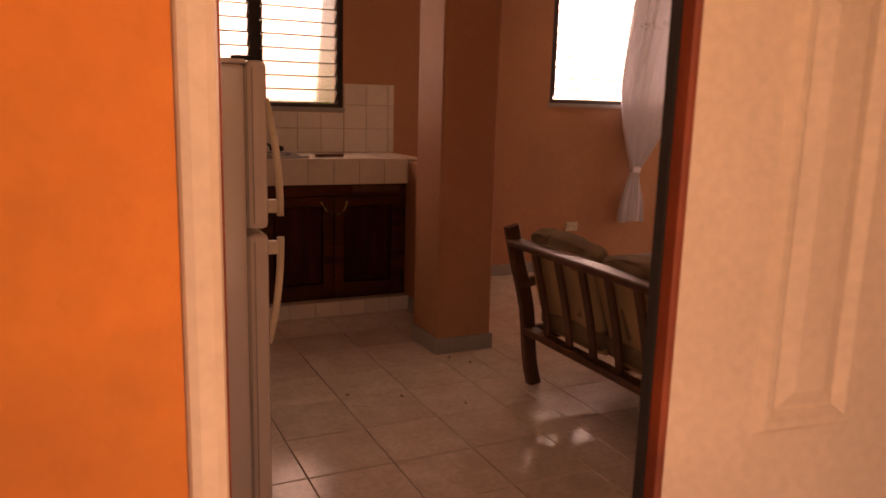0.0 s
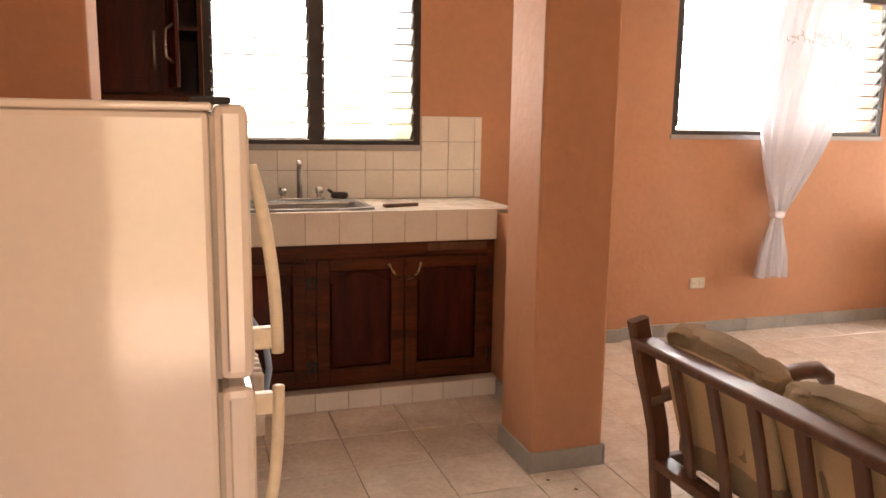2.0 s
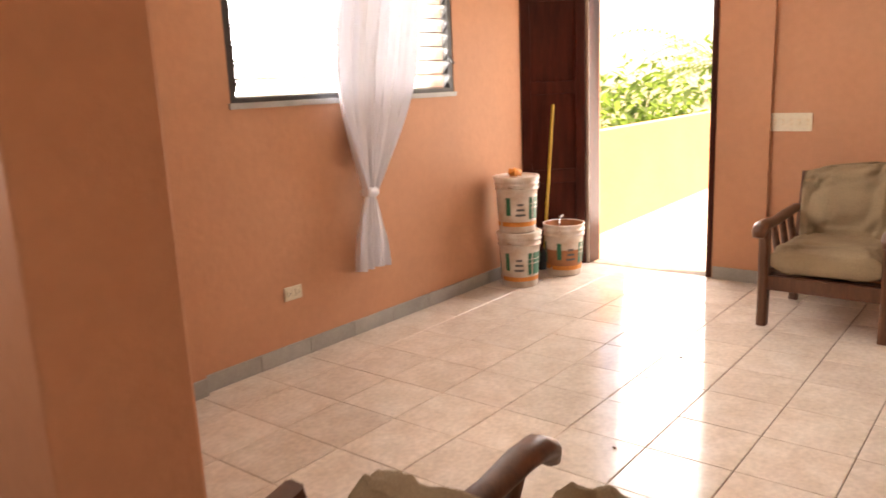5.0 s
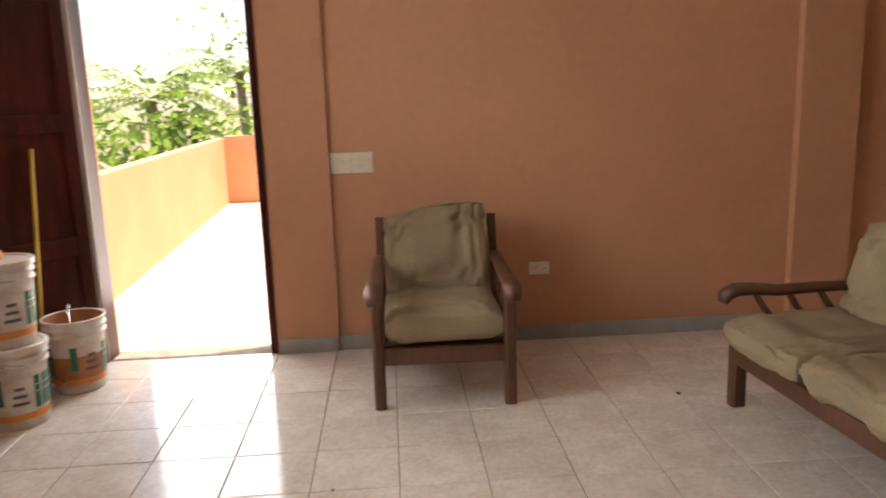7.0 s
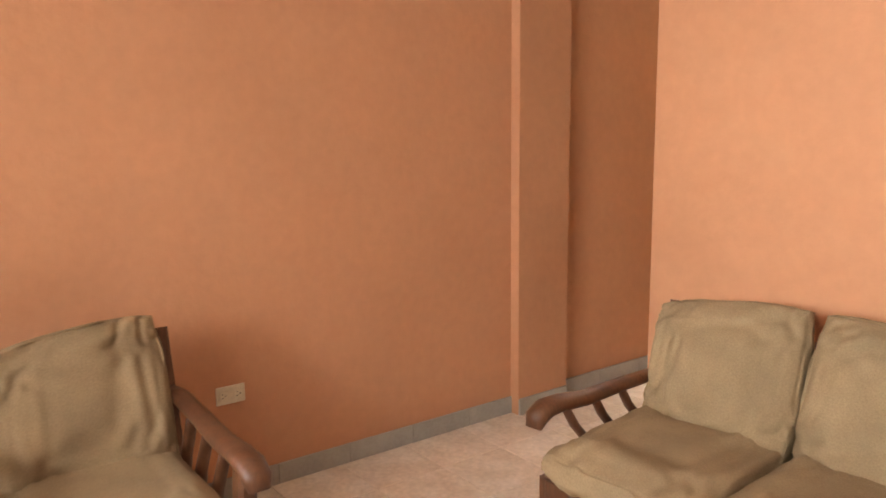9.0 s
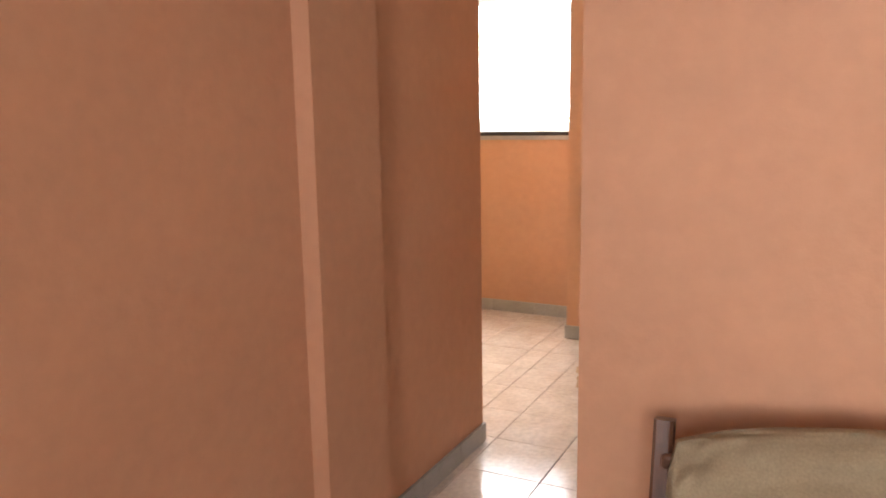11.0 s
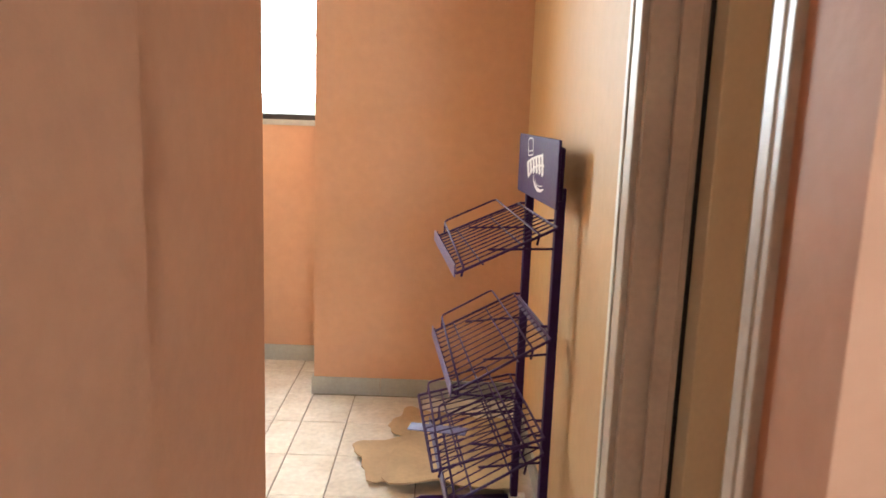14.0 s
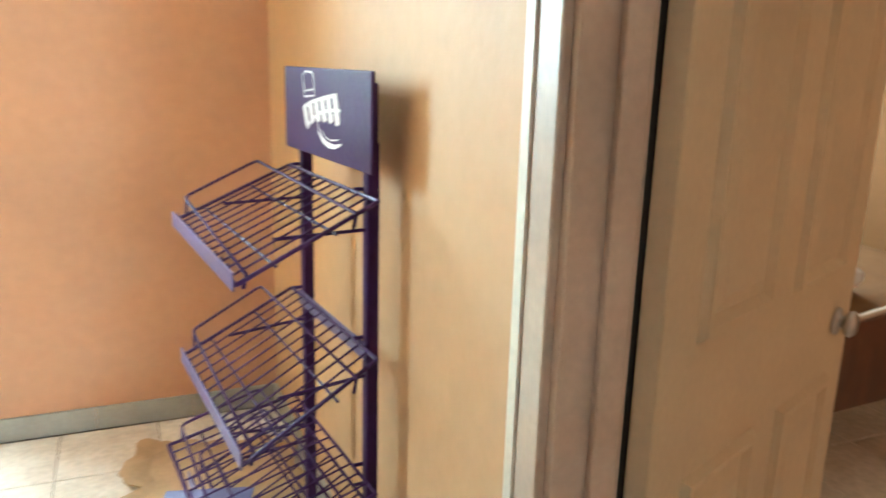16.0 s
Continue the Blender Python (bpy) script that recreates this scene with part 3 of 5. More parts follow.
def cupboard_door(parent, x0, x1, z0, z1, hinge):
    d = part("door", boxes((x0 + 0.004, x1 - 0.004, FY - 0.006, FY - 0.001, z0 + 0.004, z1 - 0.004)), DARKWOOD, parent, "dark stained panelled cupboard door")
    for a, b in ((x0, x0 + 0.062), (x1 - 0.062, x1)):
        part("stile", boxes((a, b, FY - 0.024, FY - 0.006, z0, z1), bevel=0.003), DARKWOOD_X, d)
    for a, b in ((z0, z0 + 0.075), (z1 - 0.05, z1)):
        part("rail", boxes((x0 + 0.062, x1 - 0.062, FY - 0.022, FY - 0.006, a, b), bevel=0.003), DARKWOOD_X, d)
    bm = bmesh.new()
    arched_panel(bm, x0 + 0.06, x1 - 0.06, z0 + 0.073, z1 - 0.045, FY - 0.019, FY - 0.0065, 0.055)
    part("panel", bm, DARKWOOD, d)
    for z in (z0 + 0.09, z1 - 0.10):
        xx = x0 - 0.008 if hinge < 0 else x1 + 0.008
        bm = boxes((xx - 0.007, xx + 0.007, FY - 0.028, FY - 0.016, z - 0.03, z + 0.03))
        part("hinge", bm, BLACK, d, "small dark metal hinge")
    hx, s = (x1 - 0.015, -1) if hinge < 0 else (x0 + 0.015, 1)
    bm = bmesh.new()
    pts = [(hx + s * u ** 0.8 * 0.062, FY - 0.024 - 0.03 * math.sin(math.pi * min(1, u * 1.02)), z1 - 0.098 + 0.072 * u ** 1.4) for u in (k / 9 for k in range(10))]
    tube(bm, pts, [0.009, 0.006, 0.005, 0.0055, 0.0065, 0.0065, 0.0055, 0.005, 0.006, 0.009], 8)
    part("handle", bm, BRASS, d, "curved worn brass handle", True)
    return d


base = thing("base_cupboard", "dark stained wooden cupboards under the tiled counter", "cupboard")
part("carcass", boxes((-0.36, 1.715, FY, KW - 0.03, 0.095, 0.80)), DARKWOOD_X, base)
part("patch_strip", boxes((1.36, 1.672, FY - 0.018, FY - 0.012, 0.752, 0.79), bevel=0.002), WOOD, base, "lighter mended wooden strip")
part("face_frame", boxes((-0.36, 1.715, FY - 0.012, FY, 0.735, 0.798), (-0.36, 1.715, FY - 0.012, FY, 0.096, 0.135), (0.76, 0.815, FY - 0.012, FY, 0.135, 0.735), (1.675, 1.715, FY - 0.012, FY, 0.135, 0.735), bevel=0.002), DARKWOOD_X, base)
cupboard_door(base, 0.36, 0.762, 0.115, 0.715, 1)
cupboard_door(base, 0.812, 1.238, 0.115, 0.722, -1)
cupboard_door(base, 1.246, 1.68, 0.115, 0.722, 1)
cupboard_door(base, -0.12, 0.352, 0.115, 0.715, -1)
kick = tagged(mesh_object("counter_plinth", boxes((-0.36, 1.722, CF - 0.037, KW - 0.05, 0, 0.092)), WGROUT), "stained white tiled plinth under the cupboards", "plinth", kind="structure")
clad(kick, "tile", -0.36, 1.722, 0.001, 0.092, lambda a, b: pose(a, CF - 0.045, b, 90), step=0.16, start=-0.36 + 0.03)

# sink and tap
sink = thing("kitchen_sink", "stainless steel drop-in sink in the tiled counter", "sink")
sx0, sx1, sy0, sy1 = 0.495, 1.115, 4.352, 4.83
bm = bmesh.new()
def ring(x0, x1, y0, y1, z, r=0.05, n=5):
    pts = []
    for cx, cy, a0 in ((x1 - r, y1 - r, 0), (x0 + r, y1 - r, 90), (x0 + r, y0 + r, 180), (x1 - r, y0 + r, 270)):
        for k in range(n + 1):
            a = radians(a0 + 90 * k / n)
            pts.append((cx + r * math.cos(a), cy + r * math.sin(a), z))
    return pts
rings = [ring(sx0, sx1, sy0, sy1, CT + 0.002), ring(sx0 + 0.004, sx1 - 0.004, sy0 + 0.004, sy1 - 0.004, CT + 0.010), ring(sx0 + 0.03, sx1 - 0.03, sy0 + 0.03, sy1 - 0.085, CT + 0.010), ring(sx0 + 0.038, sx1 - 0.038, sy0 + 0.038, sy1 - 0.093, CT - 0.004), ring(sx0 + 0.05, sx1 - 0.05, sy0 + 0.05, sy1 - 0.105, CT - 0.105, 0.06), ring(sx0 + 0.08, sx1 - 0.08, sy0 + 0.08, sy1 - 0.135, CT - 0.125, 0.05)]
vs = [[bm.verts.new(p) for p in r] for r in rings]
for a, b in zip(vs, vs[1:]):
    for k in range(len(a)):
        bm.faces.new((a[k], a[(k + 1) % len(a)], b[(k + 1) % len(a)], b[k]))
bm.faces.new(vs[-1][::-1])
part("bowl", bm, STEEL, sink, smooth=True)
bm = bmesh.new()
lathe(bm, [(0.0, CT - 0.121), (0.03, CT - 0.121), (0.034, CT - 0.1245)], 16, (0.80, 4.54))
part("drain", bm, CHROME, sink)
tap = thing("kitchen_tap", "chrome kitchen tap with two knobs behind the sink", "tap")
part("base_plate", boxes((0.685, 0.935, 4.775, 4.82, CT + 0.010, CT + 0.022), bevel=0.005), CHROME, tap)
bm = bmesh.new()
tube(bm, [(0.805, 4.795, CT + 0.02), (0.802, 4.792, CT + 0.10), (0.80, 4.775, CT + 0.185)], [0.016, 0.013, 0.012], 12)
sp = part("spout", bm, STEEL, tap, smooth=True)
bm = bmesh.new()
tube(bm, [(0.80, 4.776, CT + 0.182), (0.80, 4.765, CT + 0.216)], [0.015, 0.014], 12)
part("aerator", bm, CHROME, sp, "bright chrome tip", True)
for xx in (0.715, 0.905):
    bm = bmesh.new()
    lathe(bm, [(0.012, CT + 0.02), (0.013, CT + 0.035), (0.022, CT + 0.042), (0.026, CT + 0.066), (0.020, CT + 0.078), (0.0, CT + 0.080)], 9, (xx, 4.797))
    part("knob", bm, CHROME, tap, smooth=True)

brush = thing("scrub_brush", "dark scrubbing brush lying behind the sink", "brush")
bm = bmesh.new()
pillow(bm, 0.09, 0.045, 0.035, pose(1.015, 4.80, CT + 0.030, 0, 0, -20), n=5, wrinkle=0.002)
part("head", bm, BLACK, brush, smooth=True)
bm = bmesh.new()
tube(bm, [(0.985, 4.81, CT + 0.038), (0.955, 4.82, CT + 0.06)], [0.009, 0.007], 8)
part("handle", bm, BLACK, brush)
knife = thing("wooden_handle", "flat brown wooden handle lying on the counter", "utensil")
bm = bmesh.new()
box(bm, -0.095, 0.095, -0.017, 0.017, 0, 0.018, 0.006, pose(1.26, 4.46, CT + 0.001, 0, 0, 14))
part("grip", bm, WOOD, knife)
cup = thing("white_bottle_cap", "small round white cap beside the sink", "cap")
bm = bmesh.new()
lathe(bm, [(0.0, CT + 0.04), (0.022, CT + 0.038), (0.026, CT + 0.02), (0.026, CT + 0.001)], 14, (0.462, 4.47))
part("cap", bm, WHITE, cup, smooth=True)

# microwave
mw = thing("microwave_oven", "dark microwave oven on the counter beside the sink", "microwave")
part("body", boxes((0.02, 0.455, 4.40, 4.80, CT + 0.012, 1.245), bevel=0.008), GREYPRINT, mw, "brown-grey metal casing")
d = part("door", boxes((0.03, 0.34, 4.388, 4.40, CT + 0.025, 1.235), bevel=0.005), WOOD, mw, "reddish brown door front")
part("glass", boxes((0.06, 0.30, 4.384, 4.388, CT + 0.06, 1.20)), BLACK, d)
part("handle", boxes((0.325, 0.34, 4.365, 4.384, CT + 0.05, 1.21), bevel=0.004), BLACK, d)
part("control_panel", boxes((0.345, 0.452, 4.388, 4.40, CT + 0.025, 1.235), bevel=0.003), GREYPRINT, mw)
for xx in (0.06, 0.41):
    for yy in (4.43, 4.68):
        part("foot", boxes((xx - 0.012, xx + 0.012, yy - 0.012, yy + 0.012, CT + 0.001, CT + 0.012)), BLACK, mw)

# wall cupboard
wc = thing("wall_cupboard", "dark wooden wall cupboard with one open door", "cupboard")
wx0, wx1, wy, wz0, wz1 = -0.10, 0.335, 4.42, 1.475, 2.26
part("carcass", boxes((wx0, wx0 + 0.018, wy, KW - 0.002, wz0, wz1), (wx1 - 0.018, wx1, wy, KW - 0.002, wz0, wz1), (wx0 + 0.018, wx1 - 0.018, wy, KW - 0.002, wz0, wz0 + 0.018), (wx0 + 0.018, wx1 - 0.018, wy, KW - 0.002, wz1 - 0.018, wz1), (wx0 + 0.018, wx1 - 0.018, KW - 0.012, KW - 0.002, wz0 + 0.018, wz1 - 0.018)), DARKWOOD, wc)
part("shelf", boxes((wx0 + 0.018, wx1 - 0.018, wy + 0.03, KW - 0.012, 1.76, 1.778)), DARKWOOD_X, wc)
part("moulding", boxes((wx0 - 0.012, wx1 + 0.012, wy - 0.03, KW - 0.002, wz0 - 0.03, wz0), bevel=0.006), DARKWOOD_X, wc)
part("stile", boxes((0.16, 0.20, wy - 0.016, wy, wz0, wz1), bevel=0.002), DARKWOOD, wc)


def upper_door(m, w, h):
    d = part("door", boxes((0, 0.05, -0.018, 0, 0, h), (w - 0.05, w, -0.018, 0, 0, h), (0.05, w - 0.05, -0.018, 0, 0, 0.055), (0.05, w - 0.05, -0.018, 0, h - 0.055, h), bevel=0.003), DARKWOOD, wc)
    d.matrix_world = m
    part("panel", boxes((0.045, w - 0.045, -0.014, -0.004, 0.05, h - 0.05), bevel=0.004), DARKWOOD, d)
    bm = bmesh.new()
    tube(bm, [(w - 0.025, -0.018, 0.10), (w - 0.025, -0.048, 0.125), (w - 0.025, -0.05, 0.18), (w - 0.025, -0.048, 0.235), (w - 0.025, -0.018, 0.26)], 0.006, 8)
    part("handle", bm, METAL, d, "bright metal bow handle", True)


upper_door(pose(wx0, wy - 0.001, wz0 + 0.01), 0.262, 0.74)
upper_door(pose(0.205, wy - 0.02, wz0 + 0.03, 0, 0, -78), 0.17, 0.72)

# canister on the microwave
can = thing("canister", "cream canister with a brown lid on the microwave oven", "canister")
bm = bmesh.new()
lathe(bm, [(0.0, 1.246), (0.078, 1.246), (0.084, 1.254), (0.088, 1.40), (0.086, 1.408)], 24, (0.17, 4.60))
part("jar", bm, PAIL, can, smooth=True)
bm = bmesh.new()
lathe(bm, [(0.091, 1.405), (0.093, 1.41), (0.093, 1.44), (0.086, 1.448), (0.0, 1.452)], 24, (0.17, 4.60))
part("lid", bm, WOOD, can, "brown lid", True)

# refrigerator
fr = thing("refrigerator", "white two-door refrigerator with yellowed bow handles", "refrigerator")
fx0, fx1, fy0, fy1, fz = -0.135, 0.299, 2.105, 2.66, 1.399
part("body", boxes((fx0, fx1, fy0, fy1, 0.03, fz - 0.012), bevel=0.012), FRIDGE, fr)
part("top_cover", boxes((fx0 - 0.02, fx1 + 0.004, fy0 - 0.004, fy1 + 0.004, fz - 0.012, fz + 0.002), bevel=0.005), FRIDGE, fr)
part("gasket", boxes((fx1, fx1 + 0.008, fy0 + 0.008, fy1 - 0.012, 0.06, 0.90), (fx1, fx1 + 0.008, fy0 + 0.008, fy1 - 0.012, 0.925, fz - 0.02)), WGROUT, fr, "yellowed rubber door seal")
for nm, z0, z1, h0, h1 in (("freezer_door", 0.92, fz, 0.95, 1.295), ("fridge_door", 0.055, 0.905, 0.555, 0.885)):
    bm = bmesh.new()
    box(bm, fx1 + 0.004, 0.362, fy0 + 0.002, fy1, z0, z1, 0.016)
    d = part(nm, bm, FRIDGE, fr, smooth=False)
    part("edge_strip", boxes((fx1 + 0.018, fx1 + 0.0215, fy0 - 0.0005, fy0 + 0.003, z0 + 0.02, z1 - 0.02)), WGROUT, d, "thin brown line along the door edge")
    bm = bmesh.new()
    up = nm == "freezer_door"
    pts = []
    for k in range(13):
        u = k / 12
        bow = 0.040 * (1 - u ** 2.2) + 0.006
        z = h0 + (h1 - h0) * u if up else h1 - (h1 - h0) * u
        pts.append((0.362 + bow, 2.165, z))
    tube(bm, pts, [0.0115] * 10 + [0.0115, 0.011, 0.010], 10, flat=1.0)
    hd = part("handle", bm, HANDLE, d, "long bowed yellowed plastic handle", True)
    zz = h0 + 0.03 if up else h1 - 0.03
    part("bracket", boxes((0.358, 0.398, 2.152, 2.178, zz - 0.02, zz + 0.02), bevel=0.004), HANDLE, d)
part("hinge_cover", boxes((fx1 - 0.03, 0.335, fy0 + 0.01, fy0 + 0.05, fz, fz + 0.012), bevel=0.004), BLACK, fr)
for xx in (fx0 + 0.04, fx1 - 0.04):
    for yy in (fy0 + 0.04, fy1 - 0.04):
        part("foot", boxes((xx - 0.02, xx + 0.02, yy - 0.02, yy + 0.02, 0.0, 0.032)), BLACK, fr)
for k in range(9):
    z = 0.3 + 0.11 * k
    bm = bmesh.new()
    tube(bm, [(fx0 - 0.03, fy0 + 0.03, z), (fx0 - 0.03, fy1 - 0.03, z)], 0.004, 5)
    part("condenser_bar", bm, BLACK, fr)
for yy in (fy0 + 0.05, fy1 - 0.05):
    part("condenser_support", boxes((fx0 - 0.026, fx0 - 0.001, yy - 0.008, yy + 0.008, 0.27, 1.22)), BLACK, fr)
part("wall_spacer", boxes((fx0 - 0.045, fx0, fy0 + 0.002, fy0 + 0.03, 1.06, 1.12), bevel=0.004), FRIDGE, fr)

# appliance beyond the refrigerator
wm = thing("washing_machine", "small pale grey washing machine with a blue hose", "washing machine")
part("body", boxes((-0.12, 0.40, 2.76, 3.22, 0.02, 0.76), bevel=0.015), SKIRT, wm)
part("lid", boxes((-0.13, 0.41, 2.75, 3.23, 0.76, 0.80), bevel=0.012), PAIL, wm)
for k in range(5):
    part("vent_rib", boxes((0.40, 0.435, 2.80 + 0.045 * k, 2.825 + 0.045 * k, 0.52, 0.70), bevel=0.008), PAIL, wm)
bm = bmesh.new()
tube(bm, [(0.36, 2.95, 0.80), (0.41, 2.93, 0.825), (0.45, 2.91, 0.76), (0.458, 2.90, 0.68), (0.445, 2.90, 0.61), (0.42, 2.90, 0.57)], 0.010, 8)
part("hose", bm, material("blue_hose", (0.32, 0.45, 0.62), 0.4), wm, "pale blue plastic hose", True)
for xx in (-0.08, 0.36):
    for yy in (2.8, 3.18):
        part("foot", boxes((xx - 0.02, xx + 0.02, yy - 0.02, yy + 0.02, 0, 0.02)), BLACK, wm)


# ---- living room ----
def seat_unit(name, label, category, m, W, n, slats, sag=0.0, low=0.0):
    """A wooden-framed seat with loose cushions; the origin is on the floor between the back feet, +y is forwards."""
    s = thing(name, label, category, m)
    h = W / 2 - 0.03
    for e in (-1, 1):
        bm = sweep(bmesh.new(), [(e * h, 0.035, 0.0), (e * h, 0.012, 0.09), (e * h, -0.002, 0.18), (e * h, -0.012, 0.28), (e * h, -0.025, 0.38), (e * h, -0.052, 0.49), (e * h, -0.082, 0.59), (e * h, -0.106, 0.69), (e * h, -0.125, 0.765)], 0.042, 0.066, 0.007)
        part("back_post", bm, WOOD, s)
        bm = bmesh.new()
        if low:
            sweep(bm, [(e * h, 0.60, 0.0), (e * h, 0.60, 0.285)], 0.062, 0.066, 0.010)
        else:
            sweep(bm, [(e * h, 0.618, 0.0), (e * h, 0.614, 0.14), (e * h, 0.616, 0.28), (e * h, 0.626, 0.36), (e * h, 0.624, 0.44), (e * h, 0.634, 0.535)], 0.052, 0.066, 0.012)
        part("front_leg", bm, WOOD, s)
        bm = bmesh.new()
        pts = [(e * h, -0.075, 0.555), (e * (h + 0.002), 0.06, 0.575), (e * (h + 0.004), 0.25, 0.567), (e * (h + 0.006), 0.45, 0.553), (e * (h + 0.008), 0.58, 0.560), (e * (h + 0.008), 0.66, 0.558), (e * (h + 0.008), 0.70, 0.538), (e * (h + 0.008), 0.715, 0.505)]
        pts = [(px, py * (0.95 if low else 1.0), pz - low * (1.5 - 0.8 * min(1.0, max(0.0, py) / 0.6))) for px, py, pz in pts]
        tube(bm, pts, [0.030, 0.032, 0.033, 0.036, 0.040, 0.043, 0.042, 0.03], 12, flat=0.72)
        part("armrest", bm, WOOD, s, "curved glossy wooden armrest", True)
        for k in range(3):
            y = (0.17 if low else 0.13) + 0.15 * k
            bm = bmesh.new()
            tube(bm, [(e * h, y - 0.06, 0.28), (e * h, y - 0.035, 0.38), (e * h, y + 0.015, 0.46 - low * 0.6), (e * h, y + 0.065, 0.55 - low * 0.9)], [0.020, 0.022, 0.021, 0.018], 8, flat=0.7)
            part("arm_spindle", bm, WOOD, s, smooth=True)
        bm = bmesh.new()
        bar(bm, (e * h, -0.01, 0.25), (e * h, 0.62, 0.27), 0.03, 0.075, 0.005, up=(0, 0, 1))
        part("side_rail", bm, WOOD, s)
    part("front_rail", boxes((-h, h, 0.605, 0.635, 0.205, 0.285), bevel=0.006), WOOD, s)
    bm = bmesh.new()
    bar(bm, (-h, -0.105, 0.69), (h, -0.105, 0.69), 0.085, 0.032, 0.008)
    part("top_rail", bm, WOOD, s)
    bm = bmesh.new()
    bar(bm, (-h, -0.012, 0.27), (h, -0.012, 0.27), 0.07, 0.03, 0.006)
    part("bottom_rail", bm, WOOD, s)
    for k in range(slats):
        x = -h + 2 * h * (k + 1) / (slats + 1)
        bm = sweep(bmesh.new(), [(x, -0.012, 0.29), (x, -0.024, 0.37), (x, -0.046, 0.47), (x, -0.072, 0.57), (x, -0.10, 0.67)], 0.045, 0.016, 0.004)
        part("back_slat", bm, WOOD, s)
    for y in (0.16, 0.36, 0.54):
        part("seat_slat", boxes((-h, h, y - 0.03, y + 0.03, 0.262, 0.280)), WOOD, s)
    cw = (2 * h - 0.05) / n
    for k in range(n):
        x = -h + 0.025 + cw * (k + 0.5)
        bm = bmesh.new()
        if low:
            pillow(bm, cw * 1.0, 0.70, 0.155, pose(x, 0.365, 0.362, 2.0 - k * 0.4, 0, 0.8 * (-1) ** k), 0.30, 0.019, seed=k + n * 3)
        else:
            pillow(bm, cw * 1.0, 0.63, 0.165, pose(x, 0.33, 0.366, 1.5, 0, 0.8), 0.14, 0.012, seed=8)
            for v in bm.verts:
                if v.co.z > 0.39:
                    side = max(0.0, min(1.0, (v.co.x - x + 0.04) / 0.22))
                    for y0 in (0.36, 0.45, 0.54):
                        v.co.z -= 0.020 * side * math.exp(-((v.co.y - y0 - 0.05 * side) / 0.015) ** 2)
        c = part("seat_cushion", bm, CLOTH, s, "flattened beige velour seat cushion", True)
        bm = bmesh.new()
        lean = pose(x, 0.055, 0.605 - sag, 107 + 1.5 * k, 1.2 * (-1) ** k, 2.0 * (-1) ** k)
        pillow(bm, cw * 0.99, 0.50, 0.13, lean @ pose(0, 0, -0.012), 0.34, 0.024, seed=k + n * 5 + 1)
        for v in bm.verts:
            u = max(0.0, min(1.0, (v.co.z - 0.55) / 0.25)) * max(0.0, min(1.0, 0.5 + (v.co.x - x) / cw * (1 if n == 1 else (-1) ** k)))
            v.co.z -= 0.045 * u * u
            v.co.y += 0.020 * u * u
        part("back_cushion", bm, CLOTH, s, "slumped beige velour back cushion", True)
        bm = bmesh.new()
        pillow(bm, cw * 0.95, 0.45, 0.05, lean @ pose(0, -0.02, 0.048), 0.35, 0.004, seed=k + 40, n=8)
        part("backing_cloth", bm, CREAM, s, "cream cloth backing between the slats", True)
    return s


seat_unit("armchair", "wooden armchair with worn beige velour cushions against the wall", "armchair", pose(5.79, 2.815, 0, 0, 0, 90 - 1.5), 0.655, 1, 3)
seat_unit("two_seat_sofa", "wooden two-seat sofa with slatted back and beige cushions", "sofa", pose(1.735, 2.325, 0, 0, 0, -90), 1.08, 2, 5, 0.085, 0.045)
seat_unit("three_seat_sofa", "wooden three-seat sofa with beige velour cushions along the wall", "sofa", pose(4.185, 0.895, 0, 0, 0, 4), 1.75, 3, 8, 0.0, 0.045)

# curtain
cu = thing("curtain", "sheer white curtain knotted at its lower end", "curtain")


def curtain_sheet(z0, z1, half, centre, folds, amp, y, steps=26, wide=72, lean=0.0):
    rows = []
    for i in range(steps + 1):
        u = i / steps
        z = z1 + (z0 - z1) * u
        w, c, a = half(u), centre(u), amp(u)
        rows.append([(c + w * (2 * k / wide - 1), y + a * math.sin(folds * math.pi * (2 * k / wide - 1) + 2 * u) + 0.4 * a * math.sin(2.3 * folds * math.pi * (2 * k / wide - 1) + 5 * u + 1), z + 0.006 * math.sin(9 * k / wide + 3 * u)) for k in range(wide + 1)])
    return rows


bm = bmesh.new()
ring_sheet(bm, curtain_sheet(0.82, 2.225, lambda u: 0.035 + 0.295 * (1 - max(0, (u - 0.52) / 0.48) ** 1.5) * (1 - 0.10 * u), lambda u: 4.20 - 0.235 * u ** 0.9, 7, lambda u: 0.018 * (1 - 0.3 * u) + 0.012, 4.885))
part("drape", bm, SHEER, cu, "gathered sheer drape", True)
bm = bmesh.new()
ring_sheet(bm, curtain_sheet(0.385, 0.80, lambda u: 0.03 + 0.085 * min(1, u * 1.6) ** 0.8, lambda u: 3.965 - 0.02 * u, 5, lambda u: 0.012 + 0.02 * u, 4.885, steps=12, wide=50))
part("tail", bm, SHEER, cu, "hanging tail below the knot", True)
bm = bmesh.new()
pillow(bm, 0.085, 0.07, 0.06, pose(3.965, 4.885, 0.81), 0.5, 0.004, n=8)
part("knot", bm, SHEER, cu, smooth=True)
bm = bmesh.new()
tube(bm, [(3.12, 4.90, 2.232), (4.93, 4.90, 2.232)], 0.008, 8)
part("rod", bm, FRAME, cu)
bm = bmesh.new()
random.seed(5)
